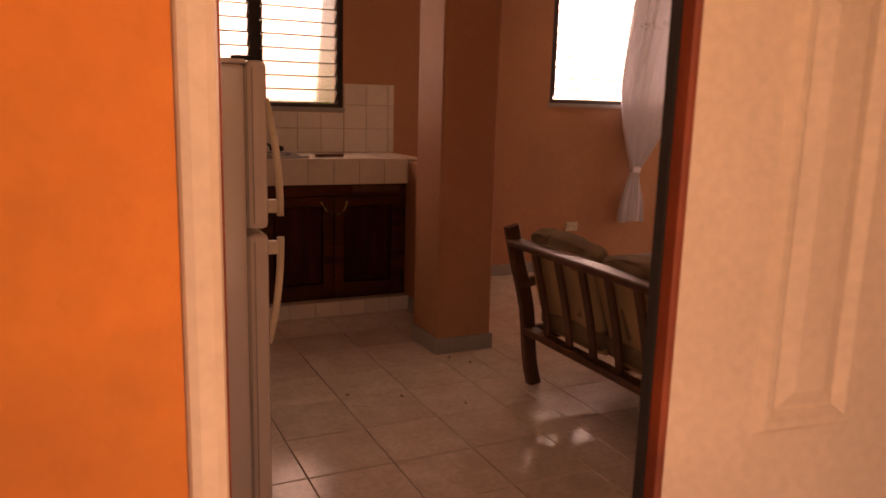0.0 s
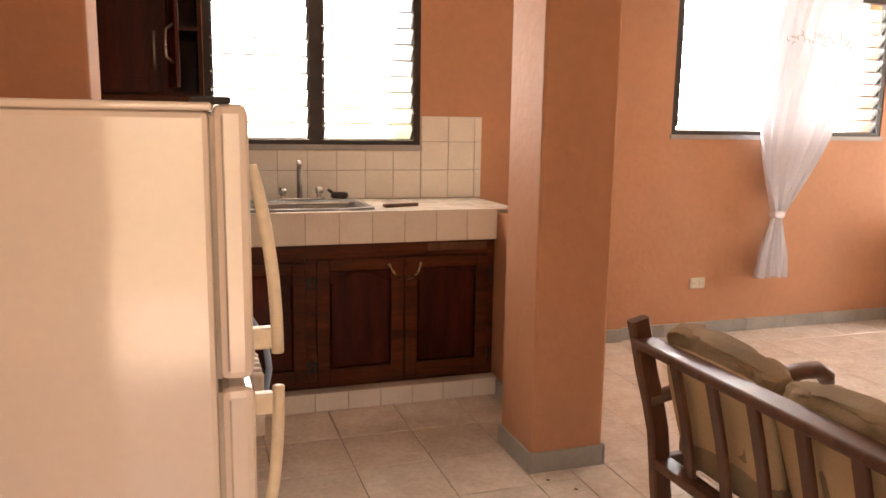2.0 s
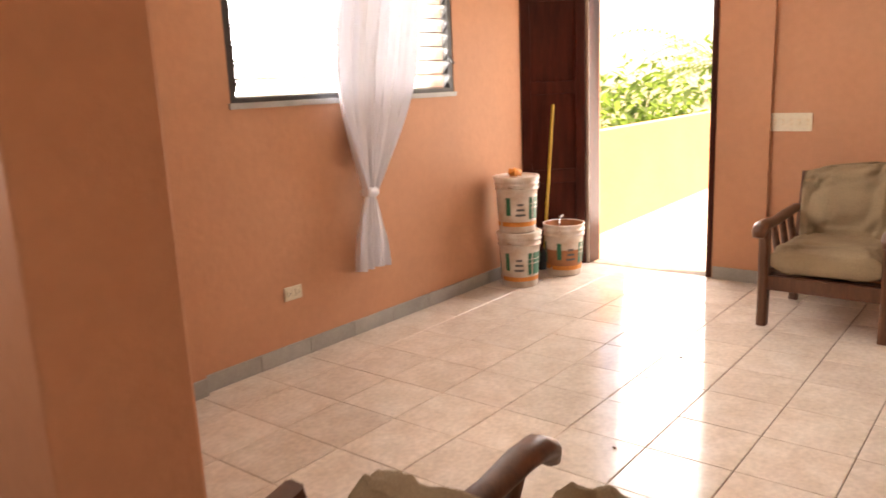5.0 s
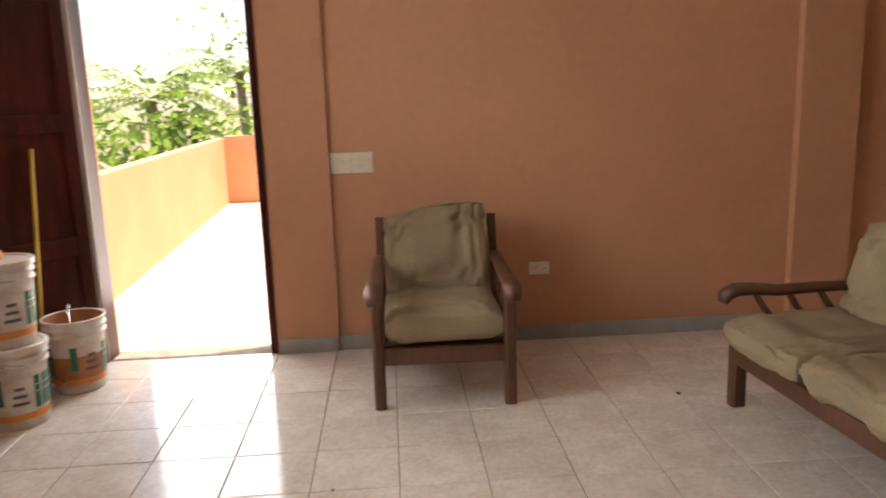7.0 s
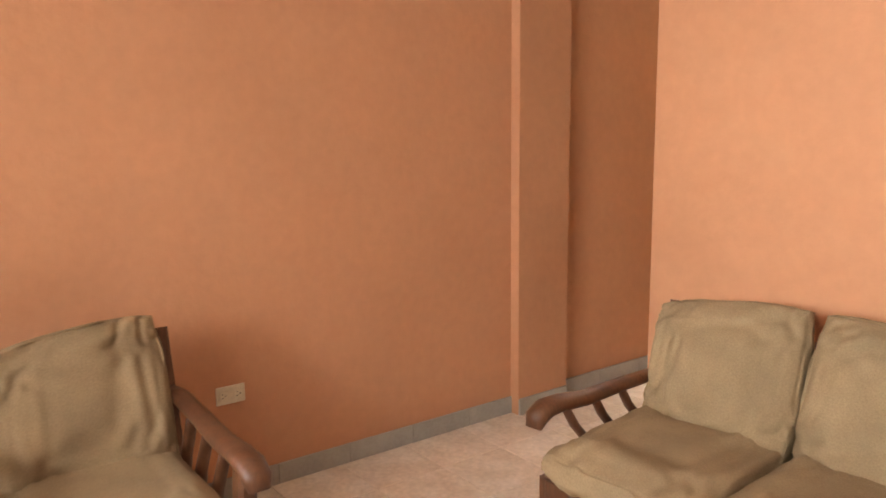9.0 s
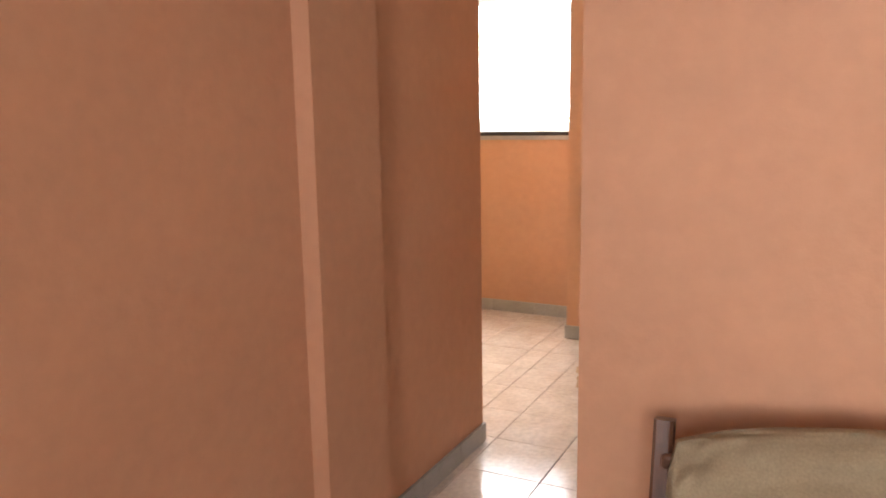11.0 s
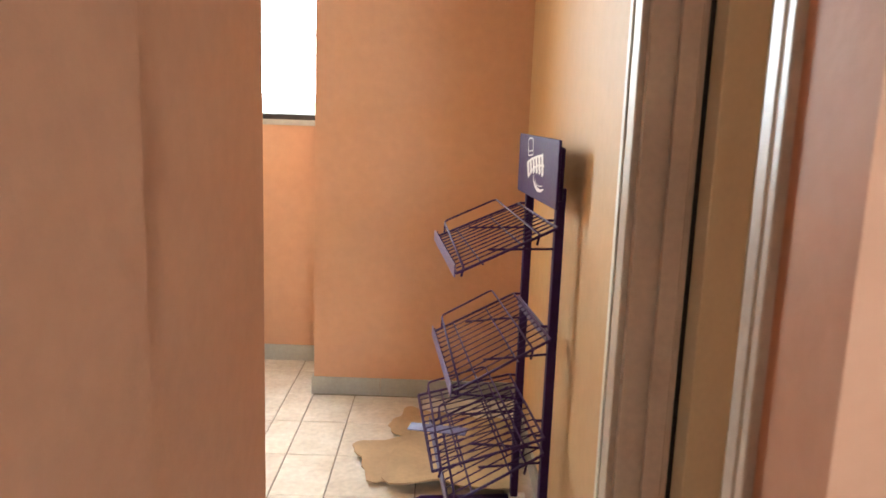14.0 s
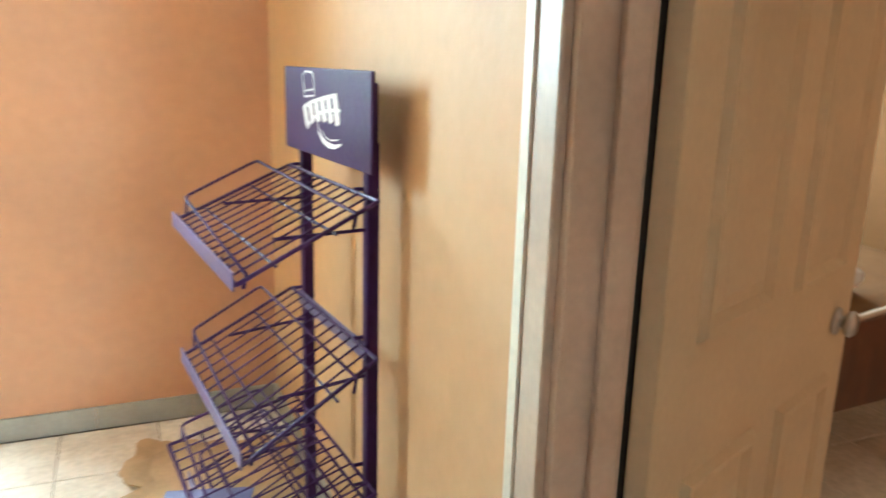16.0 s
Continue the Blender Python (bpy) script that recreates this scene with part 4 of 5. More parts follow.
for k in range(26):
    x = 3.90 + 0.54 * k / 25
    z = 1.94 + random.uniform(-0.025, 0.025)
    a = random.uniform(0, 6.28)
    tube(bm, [(x, 4.852, z), (x + 0.02 * math.cos(a), 4.852, z + 0.02 * math.sin(a)), (x + 0.03 * math.cos(a + 0.7), 4.852, z + 0.03 * math.sin(a + 0.7))], 0.0028, 5)
part("embroidery", bm, LACE, cu, "thin brown embroidered band")


# electrical plates
def plate(name, label, m, w, h, slots):
    p = thing(name, label, "wall plate", m)
    part("plate", boxes((-w / 2, w / 2, -0.008, 0, -h / 2, h / 2), bevel=0.003), IVORY, p)
    for k in range(slots):
        x = -w / 2 + w * (k + 0.5) / slots
        if name == "switch_plate":
            part("toggle", boxes((x - 0.005, x + 0.005, -0.018, -0.008, -0.012, 0.008), bevel=0.002), IVORY, p)
            part("slot", boxes((x - 0.008, x + 0.008, -0.0095, -0.008, -0.018, 0.018)), HANDLE, p)
        else:
            part("socket", boxes((x - 0.017, x + 0.017, -0.011, -0.008, -0.019, 0.019), bevel=0.003), IVORY, p)
            part("pin_slots", boxes((x - 0.008, x - 0.003, -0.0118, -0.011, -0.009, -0.006), (x - 0.008, x - 0.003, -0.0118, -0.011, 0.006, 0.009), (x + 0.005, x + 0.009, -0.0118, -0.011, -0.003, 0.003)), BLACK, p)
    return p


plate("switch_plate", "ivory five-gang light switch plate on the orange wall", TURN @ pose(0, 0.047, 1.052, 0, 0, -90), 0.24, 0.113, 5)
plate("power_outlet", "ivory double power outlet on the orange wall", TURN @ pose(0, -0.975, 0.42, 0, 0, -90), 0.115, 0.072, 2)
plate("power_outlet", "ivory double power outlet on the orange wall", pose(3.435, LW, 0.352), 0.115, 0.072, 2)


# paint buckets
def bucket(m, label, lidded, seed):
    b = thing("paint_bucket", label, "bucket", m, group="paint buckets by the door")
    r0, r1, h = 0.122, 0.142, 0.37
    bm = bmesh.new()
    prof = [(0.0, 0.0), (r0 - 0.004, 0.0), (r0, 0.006), (r0 + 0.6 * (r1 - r0), h * 0.62), (r1 - 0.002, h - 0.085), (r1 + 0.006, h - 0.083), (r1 + 0.006, h - 0.074), (r1, h - 0.072), (r1 + 0.001, h - 0.05), (r1 + 0.008, h - 0.048), (r1 + 0.008, h - 0.039), (r1 + 0.002, h - 0.037), (r1 + 0.002, h - 0.012), (r1 + 0.008, h - 0.01), (r1 + 0.008, h)]
    if not lidded:
        prof += [(r1 - 0.002, h), (r1 - 0.006, h - 0.1), (r0, 0.05), (0.0, 0.05)]
    lathe(bm, prof, 36)
    part("shell", bm, PAIL, b, "paint-stained white plastic shell", True)
    if lidded:
        bm = bmesh.new()
        lathe(bm, [(r1 + 0.012, h - 0.018), (r1 + 0.012, h + 0.004), (r1 + 0.006, h + 0.008), (r1 - 0.012, h + 0.007), (r1 - 0.016, h + 0.001), (0.0, h + 0.001)], 36)
        part("lid", bm, PAIL, b, "grubby white snap lid")
    else:
        bm = bmesh.new()
        lathe(bm, [(r1 - 0.003, h - 0.004), (r1 - 0.0065, h - 0.1), (r0 + 0.004, 0.06), (0.0, 0.056)], 36)
        part("paint_coating", bm, RUST, b, "dried terracotta paint inside")

    def band(nm, mat, a0, a1, z0, z1, proud=0.0015):
        bm = bmesh.new()
        n = 12
        rows = []
        for z in (z0, (z0 + z1) / 2, z1):
            r = r0 + (r1 - r0) * z / h + proud
            rows.append([(r * math.cos(radians(a0 + (a1 - a0) * k / n)), r * math.sin(radians(a0 + (a1 - a0) * k / n)), z) for k in range(n + 1)])
        ring_sheet(bm, rows)
        part(nm, bm, mat, b)
    band("orange_band", ORANGE, 150, 320, 0.045, 0.075)
    band("orange_band", ORANGE, 330, 500, 0.045, 0.075)
    for s in (0, 180):
        band("label_panel", GREEN, 255 + s, 305 + s, 0.09, 0.24)
        band("label_panel", GREEN, 238 + s, 250 + s, 0.09, 0.24)
        band("label_panel", GREEN, 168 + s, 182 + s, 0.12, 0.24)
        for q in range(3):
            band("print_bar", GREYPRINT, 196 + 3 * q + s, 226 - 3 * q + s, 0.115 + 0.035 * q, 0.13 + 0.035 * q)
        band("print_line", PAIL, 240 + s, 304 + s, 0.195, 0.199, 0.0028)
        band("print_line", PAIL, 240 + s, 304 + s, 0.165, 0.169, 0.0028)
    bm = bmesh.new()
    up = [(r1 + 0.008, 0, h - 0.06)] + [((r1 + 0.012) * math.cos(a), (0.05 if lidded else 0.03) * math.sin(a) * 0.5 - (0.16 * math.sin(a) if lidded else 0), h - 0.06 + (-0.02 if lidded else 0.115) * math.sin(a)) for a in (math.pi * k / 10 for k in range(1, 10))] + [(-r1 - 0.008, 0, h - 0.06)]
    tube(bm, up, 0.0028, 6)
    part("wire_handle", bm, CHROME, b, smooth=True)
    if not lidded:
        bm = bmesh.new()
        tube(bm, [(-0.04, 0.016, h + 0.045), (0.04, 0.016, h + 0.045)], 0.008, 8)
        part("grip", bm, PAIL, b)
    return b


bucket(pose(5.275, 4.765, 0, 0, 0, 0), "paint-stained white plastic bucket under another bucket", True, 1)
bucket(pose(5.262, 4.77, 0.379, 0, 0, 12), "lidded white paint bucket stacked on another bucket", True, 2)
bucket(pose(5.70, 4.66, 0, 0, 0, 20), "open white bucket with terracotta paint inside", False, 3)
rag = thing("orange_rag", "crumpled orange rag on the stacked bucket", "rag")
bm = bmesh.new()
pillow(bm, 0.15, 0.07, 0.04, pose(5.25, 4.77, 0.775, 0, 8, 20), 0.6, 0.016, seed=3, n=9)
pillow(bm, 0.06, 0.06, 0.05, pose(5.20, 4.75, 0.782), 0.6, 0.012, seed=8, n=6)
part("cloth", bm, ORANGE, rag, smooth=True)
broom = thing("broom", "broom with a yellow stick leaning on the door", "broom")
bm = bmesh.new()
tube(bm, [(5.735, 4.845, 0.12), (5.81, 4.80, 1.20)], [0.011, 0.011], 8)
part("stick", bm, YELLOW, broom)
bm = bmesh.new()
tube(bm, [(5.725, 4.85, 0.0), (5.732, 4.847, 0.10), (5.736, 4.845, 0.16)], [0.065, 0.05, 0.014], 10, flat=0.45)
part("bristles", bm, BLACK, broom)

# balcony door: frame and open leaf
df = thing("door_balcony", "dark brown wooden door standing open to the balcony", "door", kind="structure")
df.matrix_world = TURN
part("door_frame", boxes((-0.012, 0.155, 0.515, 0.552, 0, 2.07), (-0.012, 0.155, 1.438, 1.475, 0, 2.07), (-0.012, 0.155, 0.552, 1.438, 2.035, 2.07), bevel=0.004), DARKWOOD, df)
# outdoor light on the dark jamb, put in as a pale strip
part("lit_jamb_strip", boxes((-0.017, -0.0125, 1.437, 1.462, 0, 2.03)), TRIM, df, "pale strip for the daylight on the jamb edge")
LEAF_AT = pose(6.005, 4.655, 0.012, 0, 0, 137)
leaf = part("door_leaf", boxes((0.0, 0.07, -0.02, 0.02, 0, 2.0), (0.40, 0.47, -0.02, 0.02, 0, 2.0), (0.07, 0.40, -0.02, 0.02, 0, 0.14), (0.07, 0.40, -0.02, 0.02, 1.90, 2.0), (0.07, 0.40, -0.02, 0.02, 0.62, 0.72), (0.07, 0.40, -0.02, 0.02, 1.26, 1.35), bevel=0.004), DARKWOOD, df, "dark stained panelled leaf")
leaf.matrix_world = LEAF_AT
for z0, z1 in ((0.13, 0.63), (0.71, 1.27), (1.34, 1.91)):
    part("panel", boxes((0.062, 0.408, -0.010, 0.010, z0, z1), bevel=0.005), DARKWOOD, leaf)

# speck on the floor
sp = thing("dead_insect", "small dark speck lying on the tiles", "speck")
bm = bmesh.new()
pillow(bm, 0.022, 0.012, 0.01, pose(5.137, 1.757, 0.006, 0, 0, 30), 0.6, 0.001, n=3)
part("body", bm, BLACK, sp)
for k, (x, y) in enumerate(((4.45, 3.3), (3.4, 3.15), (1.12, 2.9), (1.55, 3.30), (0.9, 3.0), (1.35, 2.72), (1.62, 3.2))):
    bm = bmesh.new()
    pillow(bm, 0.016, 0.010, 0.006, pose(x, y, 0.004, 0, 0, 50 * k), 0.6, 0.001, n=2)
    tagged(mesh_object("floor_crumb", bm, BARK), "tiny brown crumb lying on the floor tiles", "crumb", group="crumbs on the floor")

# entrance door
en = thing("door_entrance", "cream double entrance door with one leaf open", "door", kind="structure")
part("door_frame", boxes((-0.066, -0.012, 0.602, 0.70, 0, 2.08), (1.012, 1.05, 0.52, 0.672, 0, 2.08), (-0.012, 1.012, 0.52, 0.672, 2.045, 2.08), bevel=0.004), RED, en, "red-brown painted door frame")
part("casing", boxes((-0.0615, -0.0285, 0.508, 0.60, 0, 2.06), bevel=0.010), OUTDOOR, en, "rough pale casing")


def panelled(name, parent, mat, m, w, h, cols, rows, t=0.036, stile=0.105):
    """A door leaf with raised panels on both faces; x along its width from the hinge."""
    leafob = part(name, boxes((0, w, -t / 2, t / 2, 0, h), bevel=0.003), mat, parent)
    leafob.matrix_world = m
    pw = (w - stile * (cols + 1)) / cols
    for i in range(cols):
        x0 = stile + i * (pw + stile)
        for z0, z1 in rows:
            for f in (-1, 1):
                bm = bmesh.new()
                y = f * t / 2
                def at(ins, out):
                    return [(x0 + ins, y + f * out, z0 + ins), (x0 + pw - ins, y + f * out, z0 + ins), (x0 + pw - ins, y + f * out, z1 - ins), (x0 + ins, y + f * out, z1 - ins)]
                vs = [[bm.verts.new(p) for p in q] for q in (at(0, 0.0), at(0.010, 0.013), at(0.020, 0.013), at(0.034, 0.0005), at(0.060, 0.010))]
                for a, b in zip(vs, vs[1:]):
                    for k in range(4):
                        bm.faces.new((a[k], a[(k + 1) % 4], b[(k + 1) % 4], b[k]))
                bm.faces.new(vs[-1])
                bmesh.ops.recalc_face_normals(bm, faces=bm.faces)
                part("panel", bm, mat, leafob)
    return leafob


el = panelled("door_leaf", en, OUTDOOR, pose(1.008, 0.60, 0.01, 0, 0, 173), 0.45, 2.02, 1, ((0.14, 0.72), (0.84, 1.48), (1.60, 1.92)), stile=0.14)
part("leaf_edge", boxes((0.4495, 0.462, -0.005, 0.022, 0, 2.02), bevel=0.003), RED, el, "red and black weathered leaf edge")
part("edge_seal", boxes((0.4495, 0.464, -0.026, -0.0055, 0, 2.02)), BLACK, el)


# ---- hall ----
ba = thing("door_bedroom", "cream six-panel bedroom door standing open", "door", kind="structure")
part("casing", boxes((RACK_X, RACK_X + 0.018, -0.206, -0.147, 0, 2.13), (RACK_X, RACK_X + 0.018, -0.147, 0.44, 2.05, 2.13), bevel=0.004), TRIM, ba, "pale pinkish door casing")
part("casing_edge", boxes((RACK_X, RACK_X + 0.022, -0.228, -0.206, 0, 2.145)), EDGE, ba, "cream painted casing edge")
part("jamb", boxes((RACK_X - 0.106, RACK_X + 0.004, -0.157, -0.130, 0, 2.05), (RACK_X - 0.14, RACK_X + 0.004, 0.418, 0.442, 0, 2.05), (RACK_X - 0.14, RACK_X + 0.004, -0.130, 0.418, 2.025, 2.05), bevel=0.003), TRIM, ba, "pale door jamb")
part("door_stop", boxes((RACK_X - 0.09, RACK_X - 0.05, -0.131, -0.117, 0, 2.025), bevel=0.003), TRIM, ba)
part("near_casing", boxes((RACK_X, RACK_X + 0.014, 0.4425, 0.475, 0, 2.13), bevel=0.003), TRIM, ba)
part("pier_trim", boxes((RACK_X - 0.02, PINK_END + 0.012, 0.529, 0.5495, 0, 2.13), bevel=0.003), TRIM, ba, "pale paint-spattered trim strip")
# black filler stands for the shade in the gap beside the hinges
part("gap_shade_strip", boxes((RACK_X - 0.129, RACK_X - 0.107, -0.156, -0.134, 0, 2.03)), BLACK, ba, "black strip put in for the shade of the hinge gap")
bl = panelled("door_leaf", ba, DOORPAINT, pose(RACK_X - 0.120, -0.112, 0.012, 0, 0, 203), 0.80, 2.0, 2, ((0.16, 0.72), (0.93, 1.62), (1.72, 1.90)), stile=0.10)
bm = bmesh.new()
lathe(bm, [(0.0, 0.018), (0.028, 0.019), (0.028, 0.023), (0.012, 0.027), (0.012, 0.034), (0.024, 0.040), (0.027, 0.048), (0.020, 0.056), (0.0, 0.058)], 16)
bmesh.ops.transform(bm, matrix=pose(0.715, 0, 0.825, 90), verts=bm.verts)
part("door_knob", bm, METAL, bl, "round metal door knob", True)

# wire display rack
rk = thing("display_rack", "purple wire display rack with four sloping trays", "display rack")
PX, YM = 5.3235, -0.9715
PY0, PY1 = YM - 0.198, YM + 0.198
TY0, TY1 = YM - 0.232, YM + 0.336
for y in (PY0, PY1):
    part("post", boxes((PX - 0.013, PX + 0.013, y - 0.013, y + 0.013, 0.02, 1.16), bevel=0.003), PURPLE, rk)
    bm = bmesh.new()
    tube(bm, [(PX - 0.04, y, 0.014), (PX + 0.02, y, 0.014)], 0.0165, 8)
    part("foot_cap", bm, WHITE, rk, "white plastic foot cap")
bm = bmesh.new()
tube(bm, [(PX - 0.03, PY0, 0.014), (PX + 0.33, PY0, 0.014), (PX + 0.35, PY0 + 0.02, 0.014), (PX + 0.35, PY1 - 0.02, 0.014), (PX + 0.33, PY1, 0.014), (PX - 0.03, PY1, 0.014)], 0.0135, 8)
part("base_loop", bm, PURPLE, rk, smooth=True)
part("cross_plate", boxes((PX + 0.014, PX + 0.019, PY0 - 0.01, PY1 + 0.01, 0.715, 0.752), bevel=0.0015), PALEPURPLE, rk, "pale purple price strip")
SG0, SG1, SZ0, SZ1 = YM - 0.250, YM + 0.272, 1.106, 1.295
sg = part("sign", boxes((PX + 0.024, PX + 0.032, SG0, SG1, SZ0, SZ1), bevel=0.003), PURPLE, rk, "purple header sign with a white emblem")
part("sign_back", boxes((PX + 0.006, PX + 0.024, SG0 + 0.02, SG1 - 0.02, SZ0 + 0.02, SZ1 - 0.02), bevel=0.008), PURPLE, rk)
SX = PX + 0.0322


def mark(pts, r):
    """A flat white stroke on the sign; its points run from 0 to 1 along and down the sign."""
    bm = bmesh.new()
    tube(bm, [(SX, SG0 + u * (SG1 - SG0), SZ1 - v * (SZ1 - SZ0)) for u, v in pts], r, 6)
    for v in bm.verts:
        v.co.x = SX + (v.co.x - SX) * 0.12
    part("emblem", bm, WHITE, sg)


# plain emblem: a tall slanted outline, a fan of bars and a crescent
mark([(0.285, 0.34), (0.255, 0.10), (0.30, 0.05), (0.37, 0.05), (0.395, 0.09), (0.405, 0.31), (0.285, 0.34)], 0.0022)
mark([(0.295, 0.27), (0.40, 0.24)], 0.0018)
for k in range(6):
    u = 0.30 + 0.072 * k
    mark([(u - 0.02, 0.44 - 0.035 * k), (u + 0.015, 0.66 - 0.045 * k + 0.006 * k * k)], 0.0125)
mark([(0.27, 0.47), (0.36, 0.39), (0.50, 0.33), (0.66, 0.27)], 0.004)
mark([(0.31, 0.70), (0.38, 0.58), (0.48, 0.49), (0.60, 0.44), (0.70, 0.43)], 0.0035)
mark([(0.45, 0.62), (0.455, 0.71), (0.50, 0.79), (0.57, 0.83), (0.64, 0.83), (0.71, 0.78)], [0.002, 0.004, 0.006, 0.007, 0.005, 0.002])
mark([(0.49, 0.68), (0.53, 0.75), (0.60, 0.77), (0.68, 0.74)], 0.0015)


def tray(z, drop, front_x, skew=0.0, strip=True, wires=12, guard=True, back_x=0.03):
    """A sloping wire tray on the posts: z at its back, drop to its front edge."""
    bx = PX + back_x
    slim = 0.036
    t = part("tray", tube(bmesh.new(), [(bx, TY0, z), (bx, TY1 - slim, z)], 0.0042, 6), PURPLE, rk, "sloping purple wire tray")
    fx, fz = PX + front_x, z - drop
    bm = bmesh.new()
    for y, w in ((TY0, 0.0), (TY1, slim)):
        tube(bm, [(bx, y - w, z), (fx, y + skew, fz)], 0.0042, 6)
    tube(bm, [(fx, TY0 + skew, fz), (fx, TY1 + skew, fz)], 0.0042, 6)
    part("rim", bm, PURPLE, t)
    for k in range(2):
        u = 0.35 + 0.4 * k
        part("cross_wire", tube(bmesh.new(), [(bx + (fx - bx) * u, TY0 + skew * u, z - drop * u - 0.005), (bx + (fx - bx) * u, TY1 + skew * u, z - drop * u - 0.005)], 0.0032, 5), PURPLE, t)
    for k in range(1, wires):
        y = TY0 + (TY1 - TY0) * k / wires
        part("wire", tube(bmesh.new(), [(bx - 0.002, y - slim * k / wires, z + 0.003), (fx - 0.004, y + skew, fz + 0.003), (fx + 0.002, y + skew, fz + 0.026)], 0.0024, 5), PURPLE, t)
    for y in (PY0, PY1):
        part("brace", tube(bmesh.new(), [(PX + 0.012, y, z - 0.075), (bx + (fx - bx) * 0.62, y, z - drop * 0.62 - 0.006)], 0.0038, 6), PURPLE, t)
        part("hook", tube(bmesh.new(), [(PX - 0.016, y - 0.016, z + 0.004), (bx, y - 0.016, z + 0.004)], 0.0042, 6), PURPLE, t)
    if guard:
        def on(u, y, up):
            return (bx + (fx - bx) * u, y, z - drop * u + up)
        a, b = TY0 - 0.018, TY1 - 0.008
        bm = tube(bmesh.new(), [on(0.95, b, -0.016), on(0.93, b, 0.006), on(0.90, a + 0.02, 0.034), on(0.89, a, 0.036), on(0.86, a - 0.004, 0.038), on(0.30, a - 0.012, 0.040), on(0.265, a - 0.004, 0.040), on(0.26, a + 0.012, 0.039), on(0.20, b, 0.010), on(0.22, b, -0.016)], 0.0036, 6)
        part("guard_frame", bm, PURPLE, t, smooth=True)
        part("guard_leg", tube(bmesh.new(), [on(0.89, a, 0.036), on(0.90, a + 0.012, 0.0)], 0.0034, 5), PURPLE, t)
    if strip:
        part("price_strip", boxes((fx + 0.003, fx + 0.007, TY0 + skew, TY1 + skew, fz - 0.012, fz + 0.022), bevel=0.001), PALEPURPLE, t, "pale purple price strip")
    return t


tray(1.062, 0.118, 0.302)
tray(0.752, 0.138, 0.300)
tray(0.462, 0.085, 0.345, -0.02, strip=False)
tray(0.415, 0.130, 0.300)
# the rack stands a little askew of the wall
rk.matrix_world = Matrix.Translation((PX, YM, 0)) @ Matrix.Rotation(radians(5.9), 4, "Z") @ Matrix.Translation((-PX, -YM, 0))
loose = thing("loose_price_strip", "pale purple price strip hanging loose on the lowest trays", "price strip")
bm = bmesh.new()
bar(bm, (5.53, -0.925, 0.362), (5.715, -1.01, 0.340), 0.036, 0.004, 0.001, up=(0, 0.35, 1))
part("strip", bm, PALEPURPLE, loose)

# torn cardboard under the rack
cb = thing("torn_cardboard", "torn brown cardboard sheet lying under the rack", "cardboard")
random.seed(11)


def torn(x0, x1, y0, y1, z, turn, seed, tilt=0.0):
    bm = bmesh.new()
    n = 44
    top, bot = [], []
    for k in range(n):
        a = 2 * math.pi * k / n
        c, s = math.cos(a), math.sin(a)
        q = max(abs(c), abs(s))
        j = 1 + 0.22 * noise.noise(Vector((c * 2.4 + seed, s * 2.4, seed))) + 0.07 * noise.noise(Vector((c * 9 + seed, s * 9, 2)))
        x, y = (x0 + x1) / 2 + (x1 - x0) / 2 * c / q * j, (y0 + y1) / 2 + (y1 - y0) / 2 * s / q * j
        zz = z + 0.012 * (1 + noise.noise(Vector((c * 1.5, s * 1.5, seed + 4)))) + tilt * (x - x0)
        top.append(bm.verts.new((x, y, zz + 0.005)))
        bot.append(bm.verts.new((x, y, zz)))
    ct, cbm = bm.verts.new(((x0 + x1) / 2, (y0 + y1) / 2, z + 0.02 + tilt * (x1 - x0) / 2)), bm.verts.new(((x0 + x1) / 2, (y0 + y1) / 2, z + 0.014 + tilt * (x1 - x0) / 2))
    for k in range(n):
        q = (k + 1) % n
        bm.faces.new((ct, top[k], top[q]))
        bm.faces.new((cbm, bot[q], bot[k]))
        bm.faces.new((top[k], bot[k], bot[q], top[q]))
    bmesh.ops.rotate(bm, cent=((x0 + x1) / 2, (y0 + y1) / 2, z), matrix=Matrix.Rotation(radians(turn), 3, "Z"), verts=bm.verts)
    return bm


part("sheet", torn(5.29, 5.76, -1.80, -1.17, 0.030, -8, 1.3), CARD, cb)
part("torn_flap", torn(5.60, 5.92, -1.62, -1.28, 0.006, 18, 4.7, -0.01), CARD, cb, "ragged torn flap")
part("torn_flap", torn(5.58, 5.80, -1.93, -1.64, 0.004, -12, 7.1), CARD, cb)

# ---- bedroom seen through the door ----
bed = thing("bed", "wooden bed with a curved brown footboard and added brown cover", "bed", pose(3.26, -0.87, 0, 0, 0, 4))
bm = bmesh.new()
n = 16
prof = [(-0.75 + 1.5 * k / n, 0.62 + 0.05 * math.sin(math.pi * k / n) ** 2) for k in range(n + 1)]
for yy in (0,):
    a = [bm.verts.new((x, 0.0, z)) for x, z in prof] + [bm.verts.new((0.75, 0.0, 0.36)), bm.verts.new((-0.75, 0.0, 0.36))]
    b = [bm.verts.new((x, 0.04, z)) for x, z in prof] + [bm.verts.new((0.75, 0.04, 0.36)), bm.verts.new((-0.75, 0.04, 0.36))]
    bm.faces.new(a[::-1])
    bm.faces.new(b)
    for k in range(len(a)):
        bm.faces.new((a[k], a[(k + 1) % len(a)], b[(k + 1) % len(a)], b[k]))
part("footboard", bm, WOOD, bed)
part("footboard_rim", tube(bmesh.new(), [(x, 0.02, z + 0.004) for x, z in prof], 0.011, 6), TRIM, bed, "pale rim of the footboard", True)
